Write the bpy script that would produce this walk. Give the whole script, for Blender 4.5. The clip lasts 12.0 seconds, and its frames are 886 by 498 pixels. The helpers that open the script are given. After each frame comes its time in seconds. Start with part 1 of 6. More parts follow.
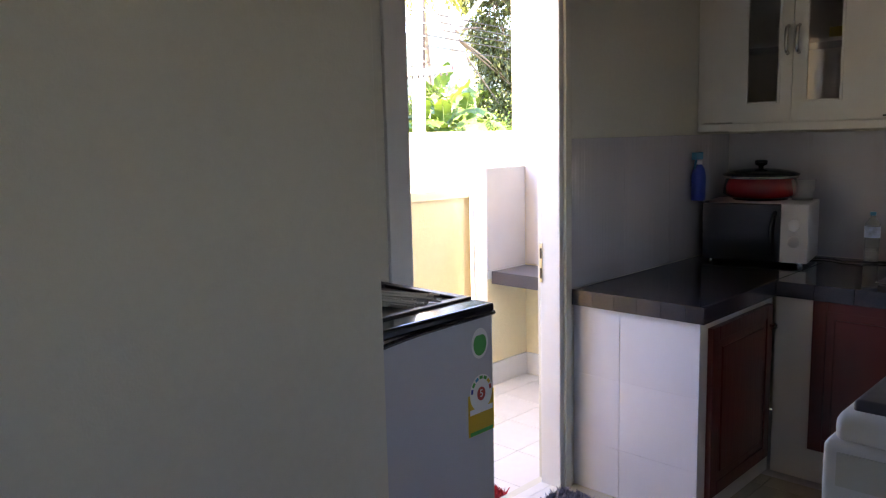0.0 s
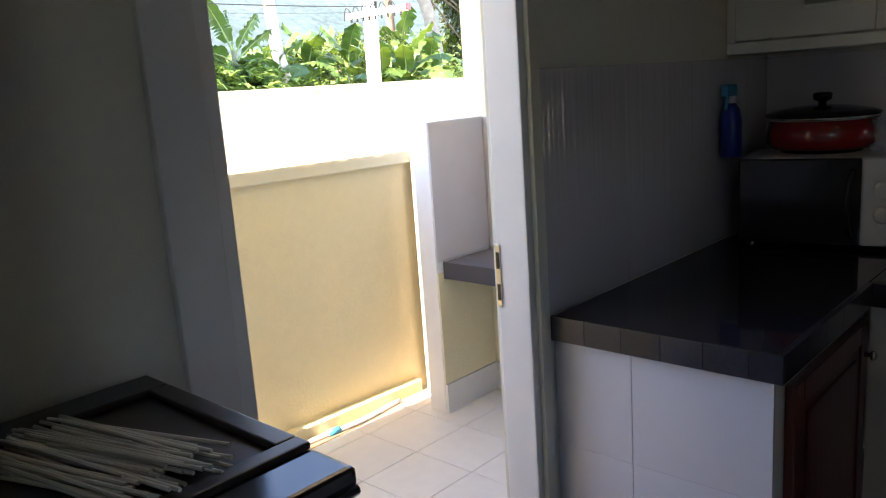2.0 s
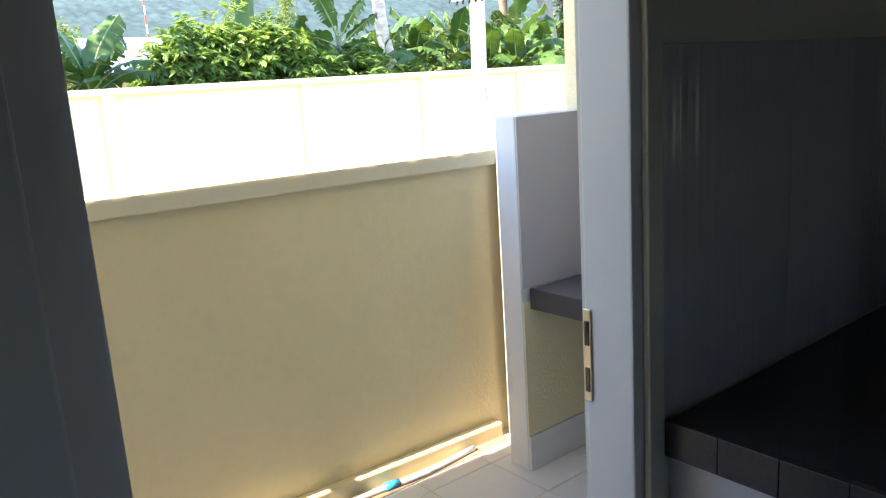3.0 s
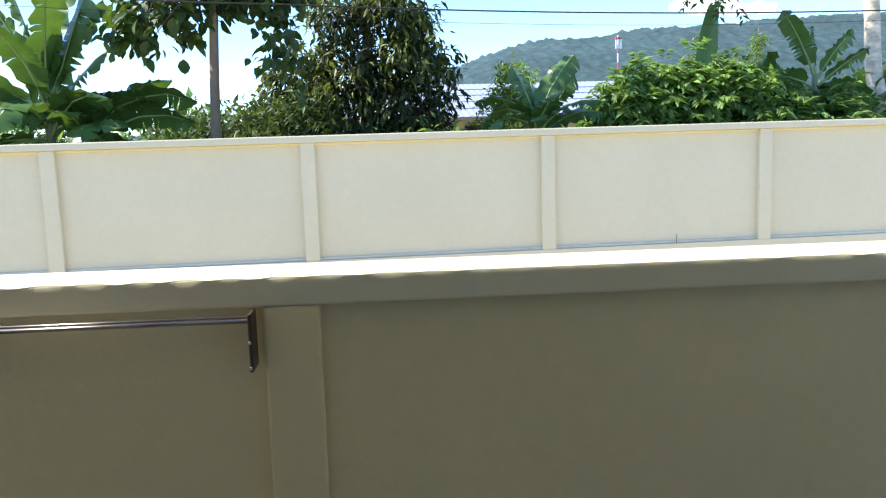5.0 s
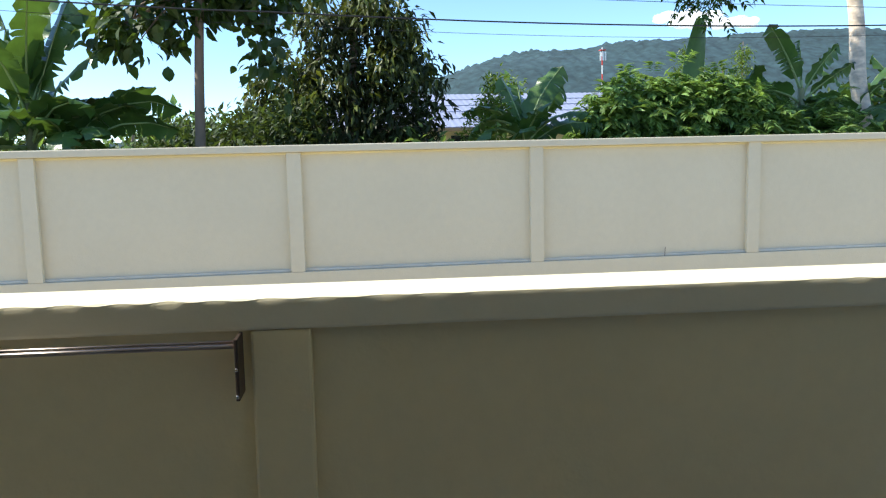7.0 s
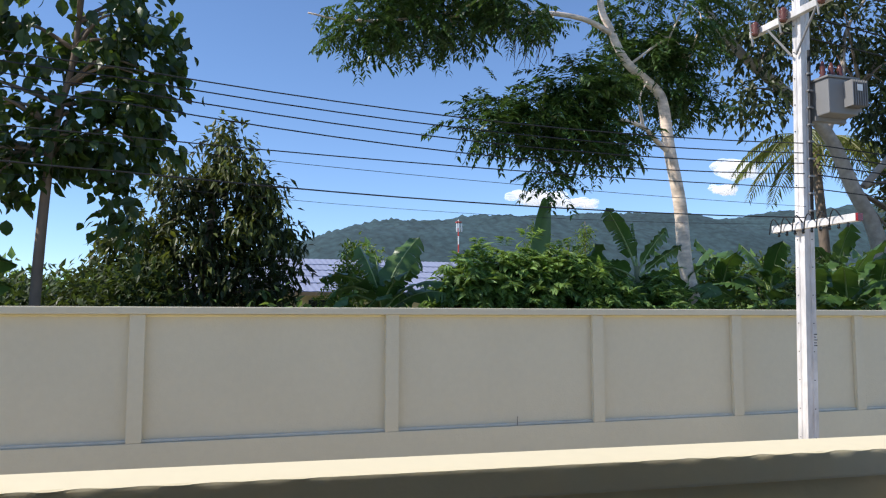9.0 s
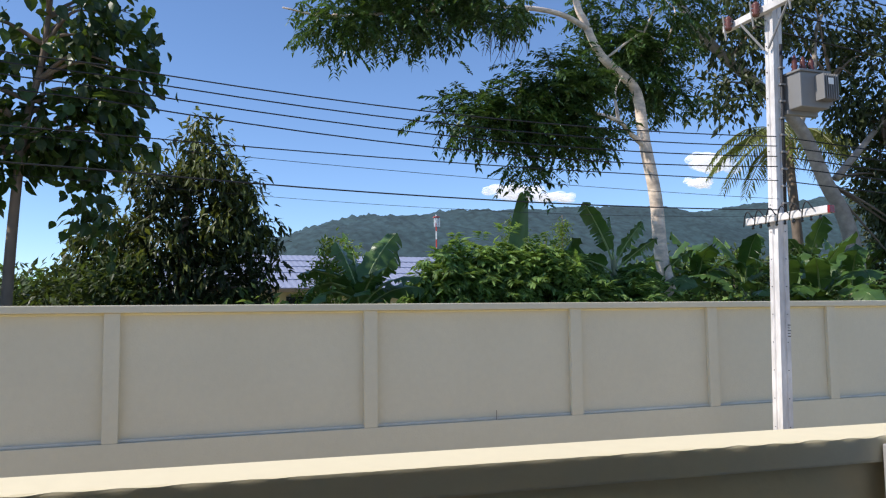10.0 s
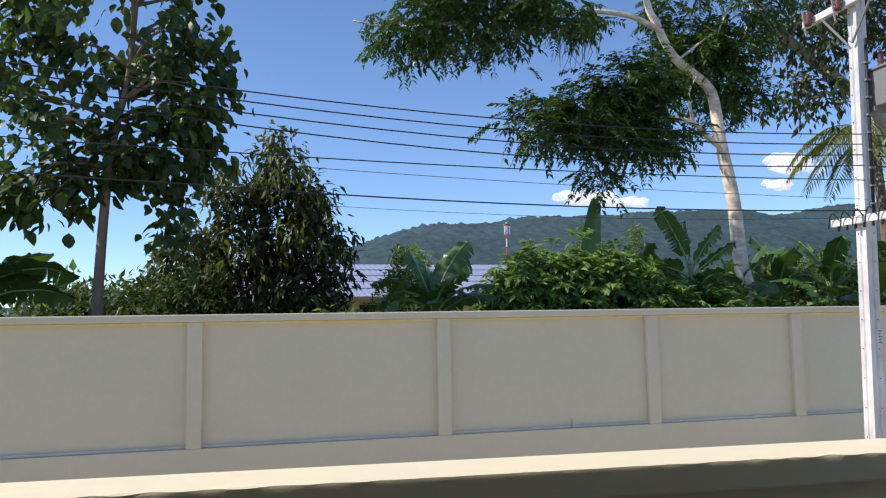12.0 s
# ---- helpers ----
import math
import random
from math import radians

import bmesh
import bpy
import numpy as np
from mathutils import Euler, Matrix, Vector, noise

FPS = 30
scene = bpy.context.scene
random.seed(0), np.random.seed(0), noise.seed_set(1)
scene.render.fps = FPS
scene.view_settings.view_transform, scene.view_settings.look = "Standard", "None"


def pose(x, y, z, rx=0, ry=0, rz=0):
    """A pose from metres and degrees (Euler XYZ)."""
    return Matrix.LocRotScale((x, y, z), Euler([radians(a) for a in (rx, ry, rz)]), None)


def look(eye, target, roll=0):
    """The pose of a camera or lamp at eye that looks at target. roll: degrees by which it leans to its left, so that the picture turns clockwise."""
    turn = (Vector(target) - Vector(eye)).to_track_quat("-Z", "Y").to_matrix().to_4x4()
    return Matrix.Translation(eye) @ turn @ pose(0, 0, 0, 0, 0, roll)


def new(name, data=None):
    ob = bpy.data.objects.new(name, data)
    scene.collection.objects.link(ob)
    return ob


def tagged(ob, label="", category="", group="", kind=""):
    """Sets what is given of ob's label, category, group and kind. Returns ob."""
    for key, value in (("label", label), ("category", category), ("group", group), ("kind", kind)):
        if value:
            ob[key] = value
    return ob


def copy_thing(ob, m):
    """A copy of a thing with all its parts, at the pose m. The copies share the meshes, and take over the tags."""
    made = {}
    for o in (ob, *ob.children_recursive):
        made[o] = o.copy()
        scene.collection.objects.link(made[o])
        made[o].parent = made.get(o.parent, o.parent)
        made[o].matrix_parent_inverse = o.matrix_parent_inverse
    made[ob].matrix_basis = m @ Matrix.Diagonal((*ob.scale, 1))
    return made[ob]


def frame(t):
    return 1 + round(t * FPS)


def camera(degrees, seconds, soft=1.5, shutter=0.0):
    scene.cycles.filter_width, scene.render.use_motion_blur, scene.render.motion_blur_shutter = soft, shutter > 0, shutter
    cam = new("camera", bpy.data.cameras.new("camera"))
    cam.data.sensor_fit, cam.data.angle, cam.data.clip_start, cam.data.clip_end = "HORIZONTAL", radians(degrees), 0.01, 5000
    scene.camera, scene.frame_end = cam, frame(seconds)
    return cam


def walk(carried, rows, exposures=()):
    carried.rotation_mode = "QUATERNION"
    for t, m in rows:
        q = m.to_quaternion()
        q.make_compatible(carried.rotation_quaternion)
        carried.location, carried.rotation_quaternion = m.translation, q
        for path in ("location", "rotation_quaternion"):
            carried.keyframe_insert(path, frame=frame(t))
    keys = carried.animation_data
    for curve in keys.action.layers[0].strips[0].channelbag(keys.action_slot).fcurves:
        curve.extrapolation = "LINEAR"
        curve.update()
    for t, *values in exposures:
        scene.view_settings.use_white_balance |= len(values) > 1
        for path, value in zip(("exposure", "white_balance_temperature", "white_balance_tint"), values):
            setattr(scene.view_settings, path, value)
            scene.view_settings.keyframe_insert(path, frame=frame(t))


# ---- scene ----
cam = camera(59.37, 12.0, soft=1.2)
PATH = [
    (0, (-1.707, -1.805, 1.464), (-0.291, -0.422, 1.180), -1.4),
    (0.5, (-1.495, -1.614, 1.455), (-0.009, -0.315, 1.127), -0.9),
    (1, (-1.299, -1.373, 1.472), (0.337, -0.268, 1.153), -4.8),
    (1.5, (-1.009, -1.228, 1.458), (0.518, 0.027, 1.150), -5.3),
    (2, (-0.667, -1.101, 1.419), (0.762, 0.237, 1.013), -4.0),
    (2.5, (-0.364, -0.923, 1.447), (1.132, 0.362, 1.117), -2.9),
    (3, (-0.146, -0.726, 1.412), (1.076, 0.801, 0.992), -3.7),
    (3.2, (0.006, -0.642, 1.411), (1.042, 1.023, 1.015), -2.0),
    (4.8, (0.310, -0.003, 1.383), (0.654, 1.942, 1.069), -2.6),
    (5, (0.356, 0.041, 1.391), (0.586, 2.011, 1.135), -1.9),
    (5.5, (0.403, 0.090, 1.386), (0.417, 2.061, 1.044), -1.5),
    (6, (0.357, 0.112, 1.394), (0.458, 2.096, 1.163), -2.5),
    (6.5, (0.333, 0.136, 1.393), (0.474, 2.113, 1.123), -2.5),
    (7, (0.338, 0.134, 1.402), (0.609, 2.102, 1.169), -1.4),
    (7.5, (0.351, 0.129, 1.423), (0.762, 2.085, 1.343), -1.1),
    (7.7, (0.349, 0.133, 1.424), (0.762, 2.090, 1.398), -1.0),
    (9.5, (0.368, 0.139, 1.432), (1.053, 2.007, 1.632), -0.2),
    (10, (0.368, 0.140, 1.433), (1.049, 2.013, 1.603), -0.7),
    (10.5, (0.368, 0.139, 1.431), (1.036, 2.015, 1.606), -1.1),
    (11, (0.373, 0.129, 1.430), (1.053, 2.002, 1.602), -1.6),
    (11.5, (0.369, 0.125, 1.431), (1.053, 1.996, 1.611), -1.3),
    (12, (0.352, 0.142, 1.428), (0.860, 2.067, 1.621), -1.0),
]
EXPOSURES = [(0, 4.45, 8750, 28), (0.5, 4.3, 8750, 27), (1.0, 4.1, 8650, 25), (1.5, 3.85, 8550, 23), (2.0, 3.45, 8350, 19), (2.5, 2.95, 8000, 15), (3.2, 2.65, 7300, 10), (4.8, 1.55, 6450, 5), (7.0, 0.92, 6500, 5), (9.5, 0.24, 6450, 12), (12, 0.24, 6450, 12)]
walk(cam, [(t, look(eye, target, roll)) for t, eye, target, roll in PATH], EXPOSURES)

# ---- world, sun, large lights ----
SUN_EL, SUN_X, SUN_Y = radians(46), -1.0, 0.037
world = bpy.data.worlds.new("world")
scene.world = world
world.use_nodes = True
wn = world.node_tree.nodes
sky = wn.new("ShaderNodeTexSky")
sky.sky_type, sky.sun_disc = "NISHITA", False
sky.sun_elevation, sky.sun_rotation = SUN_EL, math.atan2(SUN_X, SUN_Y)
sky.air_density, sky.dust_density, sky.ozone_density = 0.9, 0.0, 5.5
sky.altitude = 1200
wn["Background"].inputs["Strength"].default_value = 0.16
world.node_tree.links.new(sky.outputs[0], wn["Background"].inputs["Color"])

sun = new("sun", bpy.data.lights.new("sun", "SUN"))
sun.data.energy, sun.data.angle, sun.data.color = 4.0, radians(0.55), (1.0, 0.95, 0.86)
sun.matrix_world = look((0, 0, 30), (-SUN_X * math.cos(SUN_EL), -SUN_Y * math.cos(SUN_EL), 30 - math.sin(SUN_EL)))


# ---- materials ----
def mat(name, colour, rough=0.6, metal=0.0, vary=0.12, scale=6.0, bump=0.0, bscale=60.0, stain=0.0, stain_scale=1.2,
        coat=0.0, rnd=0.0, island=0.0, spec=0.5, translucent=0.0, stretch=(1, 1, 1), glow=None):
    m = bpy.data.materials.new(name)
    m.use_nodes = True
    nt = m.node_tree
    n, l = nt.nodes, nt.links
    b = n["Principled BSDF"]
    b.inputs["Roughness"].default_value, b.inputs["Metallic"].default_value = rough, metal
    b.inputs["Specular IOR Level"].default_value = spec
    b.inputs["Coat Weight"].default_value = coat
    tc, mp = n.new("ShaderNodeTexCoord"), n.new("ShaderNodeMapping")
    geo = n.new("ShaderNodeNewGeometry")
    mp.inputs["Scale"].default_value = stretch
    l.new(geo.outputs["Position"], mp.inputs[0])
    n1 = n.new("ShaderNodeTexNoise")
    n1.inputs["Scale"].default_value, n1.inputs["Detail"].default_value = scale, 5
    l.new(mp.outputs[0], n1.inputs["Vector"])
    n2 = n.new("ShaderNodeTexNoise")
    n2.inputs["Scale"].default_value, n2.inputs["Detail"].default_value = stain_scale, 3
    l.new(mp.outputs[0], n2.inputs["Vector"])
    val = n.new("ShaderNodeMath")
    val.operation = "MULTIPLY_ADD"
    l.new(n1.outputs["Fac"], val.inputs[0])
    val.inputs[1].default_value, val.inputs[2].default_value = 2 * vary, 1 - vary
    last = val.outputs[0]
    if stain:
        v2 = n.new("ShaderNodeMath")
        v2.operation = "MULTIPLY_ADD"
        l.new(n2.outputs["Fac"], v2.inputs[0])
        v2.inputs[1].default_value, v2.inputs[2].default_value = 2 * stain, 1 - stain
        mm = n.new("ShaderNodeMath")
        mm.operation = "MULTIPLY"
        l.new(last, mm.inputs[0]), l.new(v2.outputs[0], mm.inputs[1])
        last = mm.outputs[0]
    for amount, src in ((rnd, "obj"), (island, "isl")):
        if amount:
            if src == "obj":
                o = n.new("ShaderNodeObjectInfo").outputs["Random"]
            else:
                o = geo.outputs["Random Per Island"]
            v3 = n.new("ShaderNodeMath")
            v3.operation = "MULTIPLY_ADD"
            l.new(o, v3.inputs[0])
            v3.inputs[1].default_value, v3.inputs[2].default_value = 2 * amount, 1 - amount
            mm = n.new("ShaderNodeMath")
            mm.operation = "MULTIPLY"
            l.new(last, mm.inputs[0]), l.new(v3.outputs[0], mm.inputs[1])
            last = mm.outputs[0]
    hsv = n.new("ShaderNodeHueSaturation")
    hsv.inputs["Color"].default_value = (*colour, 1)
    l.new(last, hsv.inputs["Value"])
    l.new(hsv.outputs[0], b.inputs["Base Color"])
    if bump:
        n3 = n.new("ShaderNodeTexNoise")
        n3.inputs["Scale"].default_value, n3.inputs["Detail"].default_value = bscale, 4
        l.new(mp.outputs[0], n3.inputs["Vector"])
        bp = n.new("ShaderNodeBump")
        bp.inputs["Strength"].default_value, bp.inputs["Distance"].default_value = bump, 0.01
        l.new(n3.outputs["Fac"], bp.inputs["Height"]), l.new(bp.outputs[0], b.inputs["Normal"])
    if translucent:
        tr = n.new("ShaderNodeBsdfTranslucent")
        hs2 = n.new("ShaderNodeHueSaturation")
        hs2.inputs["Hue"].default_value, hs2.inputs["Saturation"].default_value, hs2.inputs["Value"].default_value = 0.475, 1.15, 1.9
        l.new(hsv.outputs[0], hs2.inputs["Color"]), l.new(hs2.outputs[0], tr.inputs["Color"])
        mx = n.new("ShaderNodeMixShader")
        mx.inputs[0].default_value = translucent
        l.new(b.outputs[0], mx.inputs[1]), l.new(tr.outputs[0], mx.inputs[2])
        l.new(mx.outputs[0], n["Material Output"].inputs["Surface"])
    if glow:
        b.inputs["Emission Color"].default_value, b.inputs["Emission Strength"].default_value = (*colour, 1), glow
    return m


def glass_mat(name, colour=(1, 1, 1), rough=0.02, ior=1.45):
    m = bpy.data.materials.new(name)
    m.use_nodes = True
    b = m.node_tree.nodes["Principled BSDF"]
    b.inputs["Base Color"].default_value = (*colour, 1)
    b.inputs["Roughness"].default_value, b.inputs["IOR"].default_value = rough, ior
    b.inputs["Transmission Weight"].default_value = 1.0
    return m


M_WALL = mat("cream_wall_paint", (0.66, 0.635, 0.545), 0.62, vary=0.05, scale=40, bump=0.08, bscale=180, stain=0.06)
M_WALL_OUT = mat("cream_exterior_paint", (0.80, 0.69, 0.45), 0.8, vary=0.05, scale=30, bump=0.25, bscale=90, stain=0.08)
M_LOW = mat("cream_rendered_wall", (0.88, 0.74, 0.455), 0.85, vary=0.05, scale=25, bump=0.12, bscale=70, stain=0.09, stain_scale=1.6)
M_FAR = mat("pale_rendered_boundary_wall", (0.70, 0.635, 0.475), 0.88, vary=0.04, scale=18, bump=0.3, bscale=50, stain=0.07, stain_scale=0.9)
M_COPE = mat("pale_cream_coping_paint", (0.82, 0.74, 0.54), 0.8, vary=0.04, scale=25, bump=0.06, bscale=60, stain=0.05)
M_CEIL = mat("white_ceiling_paint", (0.78, 0.77, 0.72), 0.8, vary=0.04, scale=20)
M_TILE = mat("grey_wall_tile", (0.52, 0.49, 0.51), 0.07, vary=0.04, scale=9, bump=0.3, bscale=32, rnd=0.04, stretch=(1, 1, 0.015))
M_TILEW = mat("white_glazed_tile", (0.62, 0.61, 0.65), 0.16, vary=0.03, scale=9, bump=0.03, bscale=6, rnd=0.03)
M_PANEL = mat("lilac_grey_render", (0.56, 0.52, 0.53), 0.35, vary=0.05, scale=9, bump=0.05, bscale=40, stain=0.05)
M_GROUT = mat("grey_grout", (0.56, 0.53, 0.54), 0.9, vary=0.15, scale=40)
M_FLOOR = mat("beige_floor_tile", (0.48, 0.42, 0.33), 0.22, vary=0.1, scale=12, stain=0.06, rnd=0.05)
M_YARD = mat("pale_terrace_tile", (0.74, 0.71, 0.69), 0.35, vary=0.06, scale=20, stain=0.1, rnd=0.04)
M_GRANITE = mat("black_granite", (0.022, 0.02, 0.024), 0.07, vary=0.5, scale=220, spec=0.6)
M_GRANITE_EDGE = mat("dark_grey_granite_tile", (0.030, 0.028, 0.033), 0.2, vary=0.4, scale=160, rnd=0.35)
M_SLATE = mat("dark_slate_shelf", (0.11, 0.105, 0.125), 0.35, vary=0.25, scale=120)
M_REDWOOD = mat("dark_red_stained_wood", (0.115, 0.016, 0.011), 0.28, vary=0.3, scale=14, stretch=(1, 1, 0.12), bump=0.1, bscale=50, coat=0.3)
M_WHITE = mat("white_painted_wood", (0.76, 0.74, 0.68), 0.38, vary=0.03, scale=15, stain=0.04)
M_FRAME = mat("white_door_frame_paint", (0.78, 0.76, 0.74), 0.4, vary=0.04, scale=18, stain=0.05)
M_FRIDGE = mat("grey_white_fridge_enamel", (0.50, 0.51, 0.55), 0.3, vary=0.02, scale=8, bump=0.03, bscale=240)
M_BLACK = mat("black_plastic", (0.010, 0.0095, 0.011), 0.14, vary=0.2, scale=40)
M_DARKTOP = mat("dark_brown_plastic", (0.045, 0.038, 0.038), 0.35, vary=0.2, scale=60, bump=0.05, bscale=300)
M_PLASTIC = mat("white_plastic", (0.68, 0.68, 0.69), 0.35, vary=0.02, scale=10)
M_STEEL = mat("brushed_steel", (0.62, 0.61, 0.60), 0.25, metal=1.0, vary=0.1, scale=60, stretch=(1, 1, 8))
M_CHROME = mat("chrome", (0.75, 0.74, 0.74), 0.08, metal=1.0, vary=0.02)
M_BRONZE = mat("dark_bronze_metal", (0.08, 0.055, 0.045), 0.4, metal=0.3, vary=0.4, scale=80)
M_RAIL = mat("brownish_steel", (0.36, 0.31, 0.29), 0.3, metal=1.0, vary=0.12, scale=50)
M_RED = mat("red_enamel", (0.26, 0.012, 0.011), 0.18, vary=0.05, scale=10, coat=0.4)
M_BLUE = mat("blue_plastic", (0.02, 0.05, 0.30), 0.3, vary=0.06)
M_CYAN = mat("cyan_plastic", (0.02, 0.30, 0.50), 0.3, vary=0.06)
M_YELLOW = mat("yellow_card", (0.62, 0.46, 0.03), 0.6, vary=0.06)
M_GREEN = mat("green_print", (0.03, 0.36, 0.07), 0.5, vary=0.04)
M_STICKY = mat("yellow_sticker_print", (0.72, 0.46, 0.03), 0.5, vary=0.04)
M_STICKW = mat("white_sticker_print", (0.80, 0.80, 0.78), 0.5, vary=0.03)
M_STICKR = mat("red_sticker_print", (0.60, 0.06, 0.04), 0.5, vary=0.03)
M_RUG = mat("grey_blue_shag_rug", (0.16, 0.155, 0.20), 0.95, vary=0.3, scale=60, island=0.35)
M_REDMAT = mat("red_shag_mat", (0.50, 0.02, 0.03), 0.95, vary=0.25, scale=60, island=0.3)
M_STRAW = mat("off_white_plastic_sticks", (0.74, 0.74, 0.68), 0.55, vary=0.08, island=0.15)
M_CERAMIC = mat("cream_ceramic", (0.66, 0.58, 0.40), 0.2, vary=0.06)
M_FLOWER = mat("white_yellow_patterned_melamine", (0.72, 0.66, 0.40), 0.25, vary=0.35, scale=38)
M_WATER = glass_mat("water", (0.97, 0.98, 0.99), 0.0, 1.33)
M_CLEAR = mat("clear_plastic", (0.72, 0.74, 0.76), 0.08, vary=0.3, scale=30)
cn, cl_ = M_CLEAR.node_tree.nodes, M_CLEAR.node_tree.links
ct, cm = cn.new("ShaderNodeBsdfTransparent"), cn.new("ShaderNodeMixShader")
cm.inputs[0].default_value = 0.26
cl_.new(ct.outputs[0], cm.inputs[1]), cl_.new(cn["Principled BSDF"].outputs[0], cm.inputs[2])
cl_.new(cm.outputs[0], cn["Material Output"].inputs["Surface"])
M_GLASS = glass_mat("cabinet_glass", (0.80, 0.78, 0.78), 0.01)
M_CONC = mat("weathered_white_concrete", (0.68, 0.65, 0.63), 0.85, vary=0.4, scale=14, bump=0.4, bscale=60, stain=0.45, stain_scale=2.2, stretch=(1, 1, 0.4))
M_GALV = mat("grey_transformer_paint", (0.22, 0.215, 0.21), 0.55, vary=0.08, scale=10, stain=0.08)
M_WIRE = mat("black_cable_sheath", (0.012, 0.012, 0.014), 0.6, vary=0.1)
M_BARK_PALE = mat("pale_mottled_bark", (0.80, 0.64, 0.50), 0.9, vary=0.6, scale=9, bump=0.7, bscale=22, stain=0.6, stain_scale=3.5, stretch=(1, 1, 2.2))
M_BARK = mat("grey_brown_bark", (0.20, 0.15, 0.11), 0.92, vary=0.35, scale=14, bump=0.8, bscale=26, stretch=(1, 1, 0.4))
M_BARK_GREY = mat("mottled_grey_bark", (0.40, 0.33, 0.27), 0.92, vary=0.5, scale=8, bump=0.8, bscale=20, stain=0.4, stain_scale=2.5)
M_LEAF_BROAD = mat("broad_green_leaf", (0.046, 0.080, 0.018), 0.42, vary=0.25, scale=3, island=0.45, translucent=0.34)
M_LEAF_DARK = mat("dark_mango_leaf", (0.052, 0.068, 0.021), 0.45, vary=0.3, scale=2.5, island=0.5, translucent=0.25, spec=0.4)
M_LEAF_PINNATE = mat("feathery_green_leaf", (0.058, 0.110, 0.026), 0.36, vary=0.3, scale=2, island=0.4, translucent=0.22)
M_LEAF_BANANA = mat("banana_leaf", (0.075, 0.145, 0.034), 0.34, vary=0.35, scale=9, bump=0.25, bscale=45, stain=0.3, stain_scale=2.0, island=0.3, translucent=0.2)
M_LEAF_BUSH = mat("bush_leaf", (0.17, 0.27, 0.075), 0.45, vary=0.3, scale=2, island=0.45, translucent=0.3)
M_LEAF_SHRUB = mat("shrub_leaf", (0.060, 0.092, 0.024), 0.58, vary=0.35, scale=1.6, island=0.5, translucent=0.28)
M_LEAF_LIME = mat("lime_shrub_leaf", (0.13, 0.20, 0.035), 0.45, vary=0.3, scale=3, island=0.4, translucent=0.3)
M_LEAF_OLIVE = mat("olive_sunlit_mango_leaf", (0.10, 0.125, 0.028), 0.45, vary=0.3, scale=3, island=0.4, translucent=0.3)
M_PALM = mat("palm_frond", (0.16, 0.19, 0.05), 0.4, vary=0.3, scale=3, island=0.4, translucent=0.25)
M_MIDRIB = mat("pale_banana_midrib", (0.26, 0.33, 0.12), 0.5, vary=0.15, scale=10)
M_STEM = mat("banana_stem", (0.22, 0.22, 0.10), 0.6, vary=0.3, scale=8, stretch=(1, 1, 0.3))
M_GROUND = mat("dry_grass_and_soil", (0.17, 0.16, 0.09), 0.95, vary=0.4, scale=3, bump=0.6, bscale=20, stain=0.3, stain_scale=0.4)
# The hill's bluish green holds the haze of distance in its colour.
M_HILL = mat("haze_tinted_wooded_hill", (0.033, 0.064, 0.070), 0.95, vary=1.0, scale=0.17, bump=0.0, stain=0.35, stain_scale=0.012)
M_ROOF = mat("pale_lilac_metal_roof", (0.34, 0.36, 0.47), 0.5, vary=0.06, scale=1.5, stain=0.08, stain_scale=0.5)
M_EAVE = mat("fibre_cement_roof_tile", (0.72, 0.70, 0.64), 0.8, vary=0.1, scale=8)
# Clouds glow slightly, in place of sunlight scattered inside them.
M_CLOUD = mat("glowing_white_cloud", (0.95, 0.95, 0.97), 1.0, vary=0.02, glow=0.35)
kn, kl = M_CLOUD.node_tree.nodes, M_CLOUD.node_tree.links
kt, km = kn.new("ShaderNodeBsdfTransparent"), kn.new("ShaderNodeMixShader")
km.inputs[0].default_value = 0.28
kl.new(kt.outputs[0], km.inputs[1]), kl.new(kn["Principled BSDF"].outputs[0], km.inputs[2])
kl.new(km.outputs[0], kn["Material Output"].inputs["Surface"])
M_WOOD = mat("raw_wood", (0.45, 0.27, 0.13), 0.7, vary=0.25, scale=20, stretch=(0.2, 1, 1))
M_TOWER = mat("red_and_white_mast_paint", (0.55, 0.35, 0.33), 0.6, vary=0.1)


# ---- helpers for meshes ----
def box(bm, x0, y0, z0, x1, y1, z1, bevel=0.0, seg=2):
    r = bmesh.ops.create_cube(bm, size=1.0, matrix=Matrix.Translation(((x0 + x1) / 2, (y0 + y1) / 2, (z0 + z1) / 2))
                              @ Matrix.Diagonal((abs(x1 - x0), abs(y1 - y0), abs(z1 - z0), 1)))
    if bevel:
        edges = {e for v in r["verts"] for e in v.link_edges}
        bmesh.ops.bevel(bm, geom=list(edges), offset=bevel, segments=seg, affect="EDGES", profile=0.6)


def boxed(*dims, bevel=0.0, seg=2):
    bm = bmesh.new()
    box(bm, *dims, bevel=bevel, seg=seg)
    return bm


def lathe(bm, profile, segs=24, at=(0, 0, 0), cap=True):
    """A turned shape from (radius, height) pairs."""
    rings = []
    for r, z in profile:
        rings.append([bm.verts.new((at[0] + r * math.cos(2 * math.pi * i / segs), at[1] + r * math.sin(2 * math.pi * i / segs), at[2] + z)) for i in range(segs)])
    for a, b in zip(rings, rings[1:]):
        for i in range(segs):
            bm.faces.new((a[i], a[(i + 1) % segs], b[(i + 1) % segs], b[i]))
    if cap:
        bm.faces.new(rings[0][::-1]), bm.faces.new(rings[-1])


def turned(profile, segs=24, at=(0, 0, 0), cap=True):
    bm = bmesh.new()
    lathe(bm, profile, segs, at, cap)
    return bm


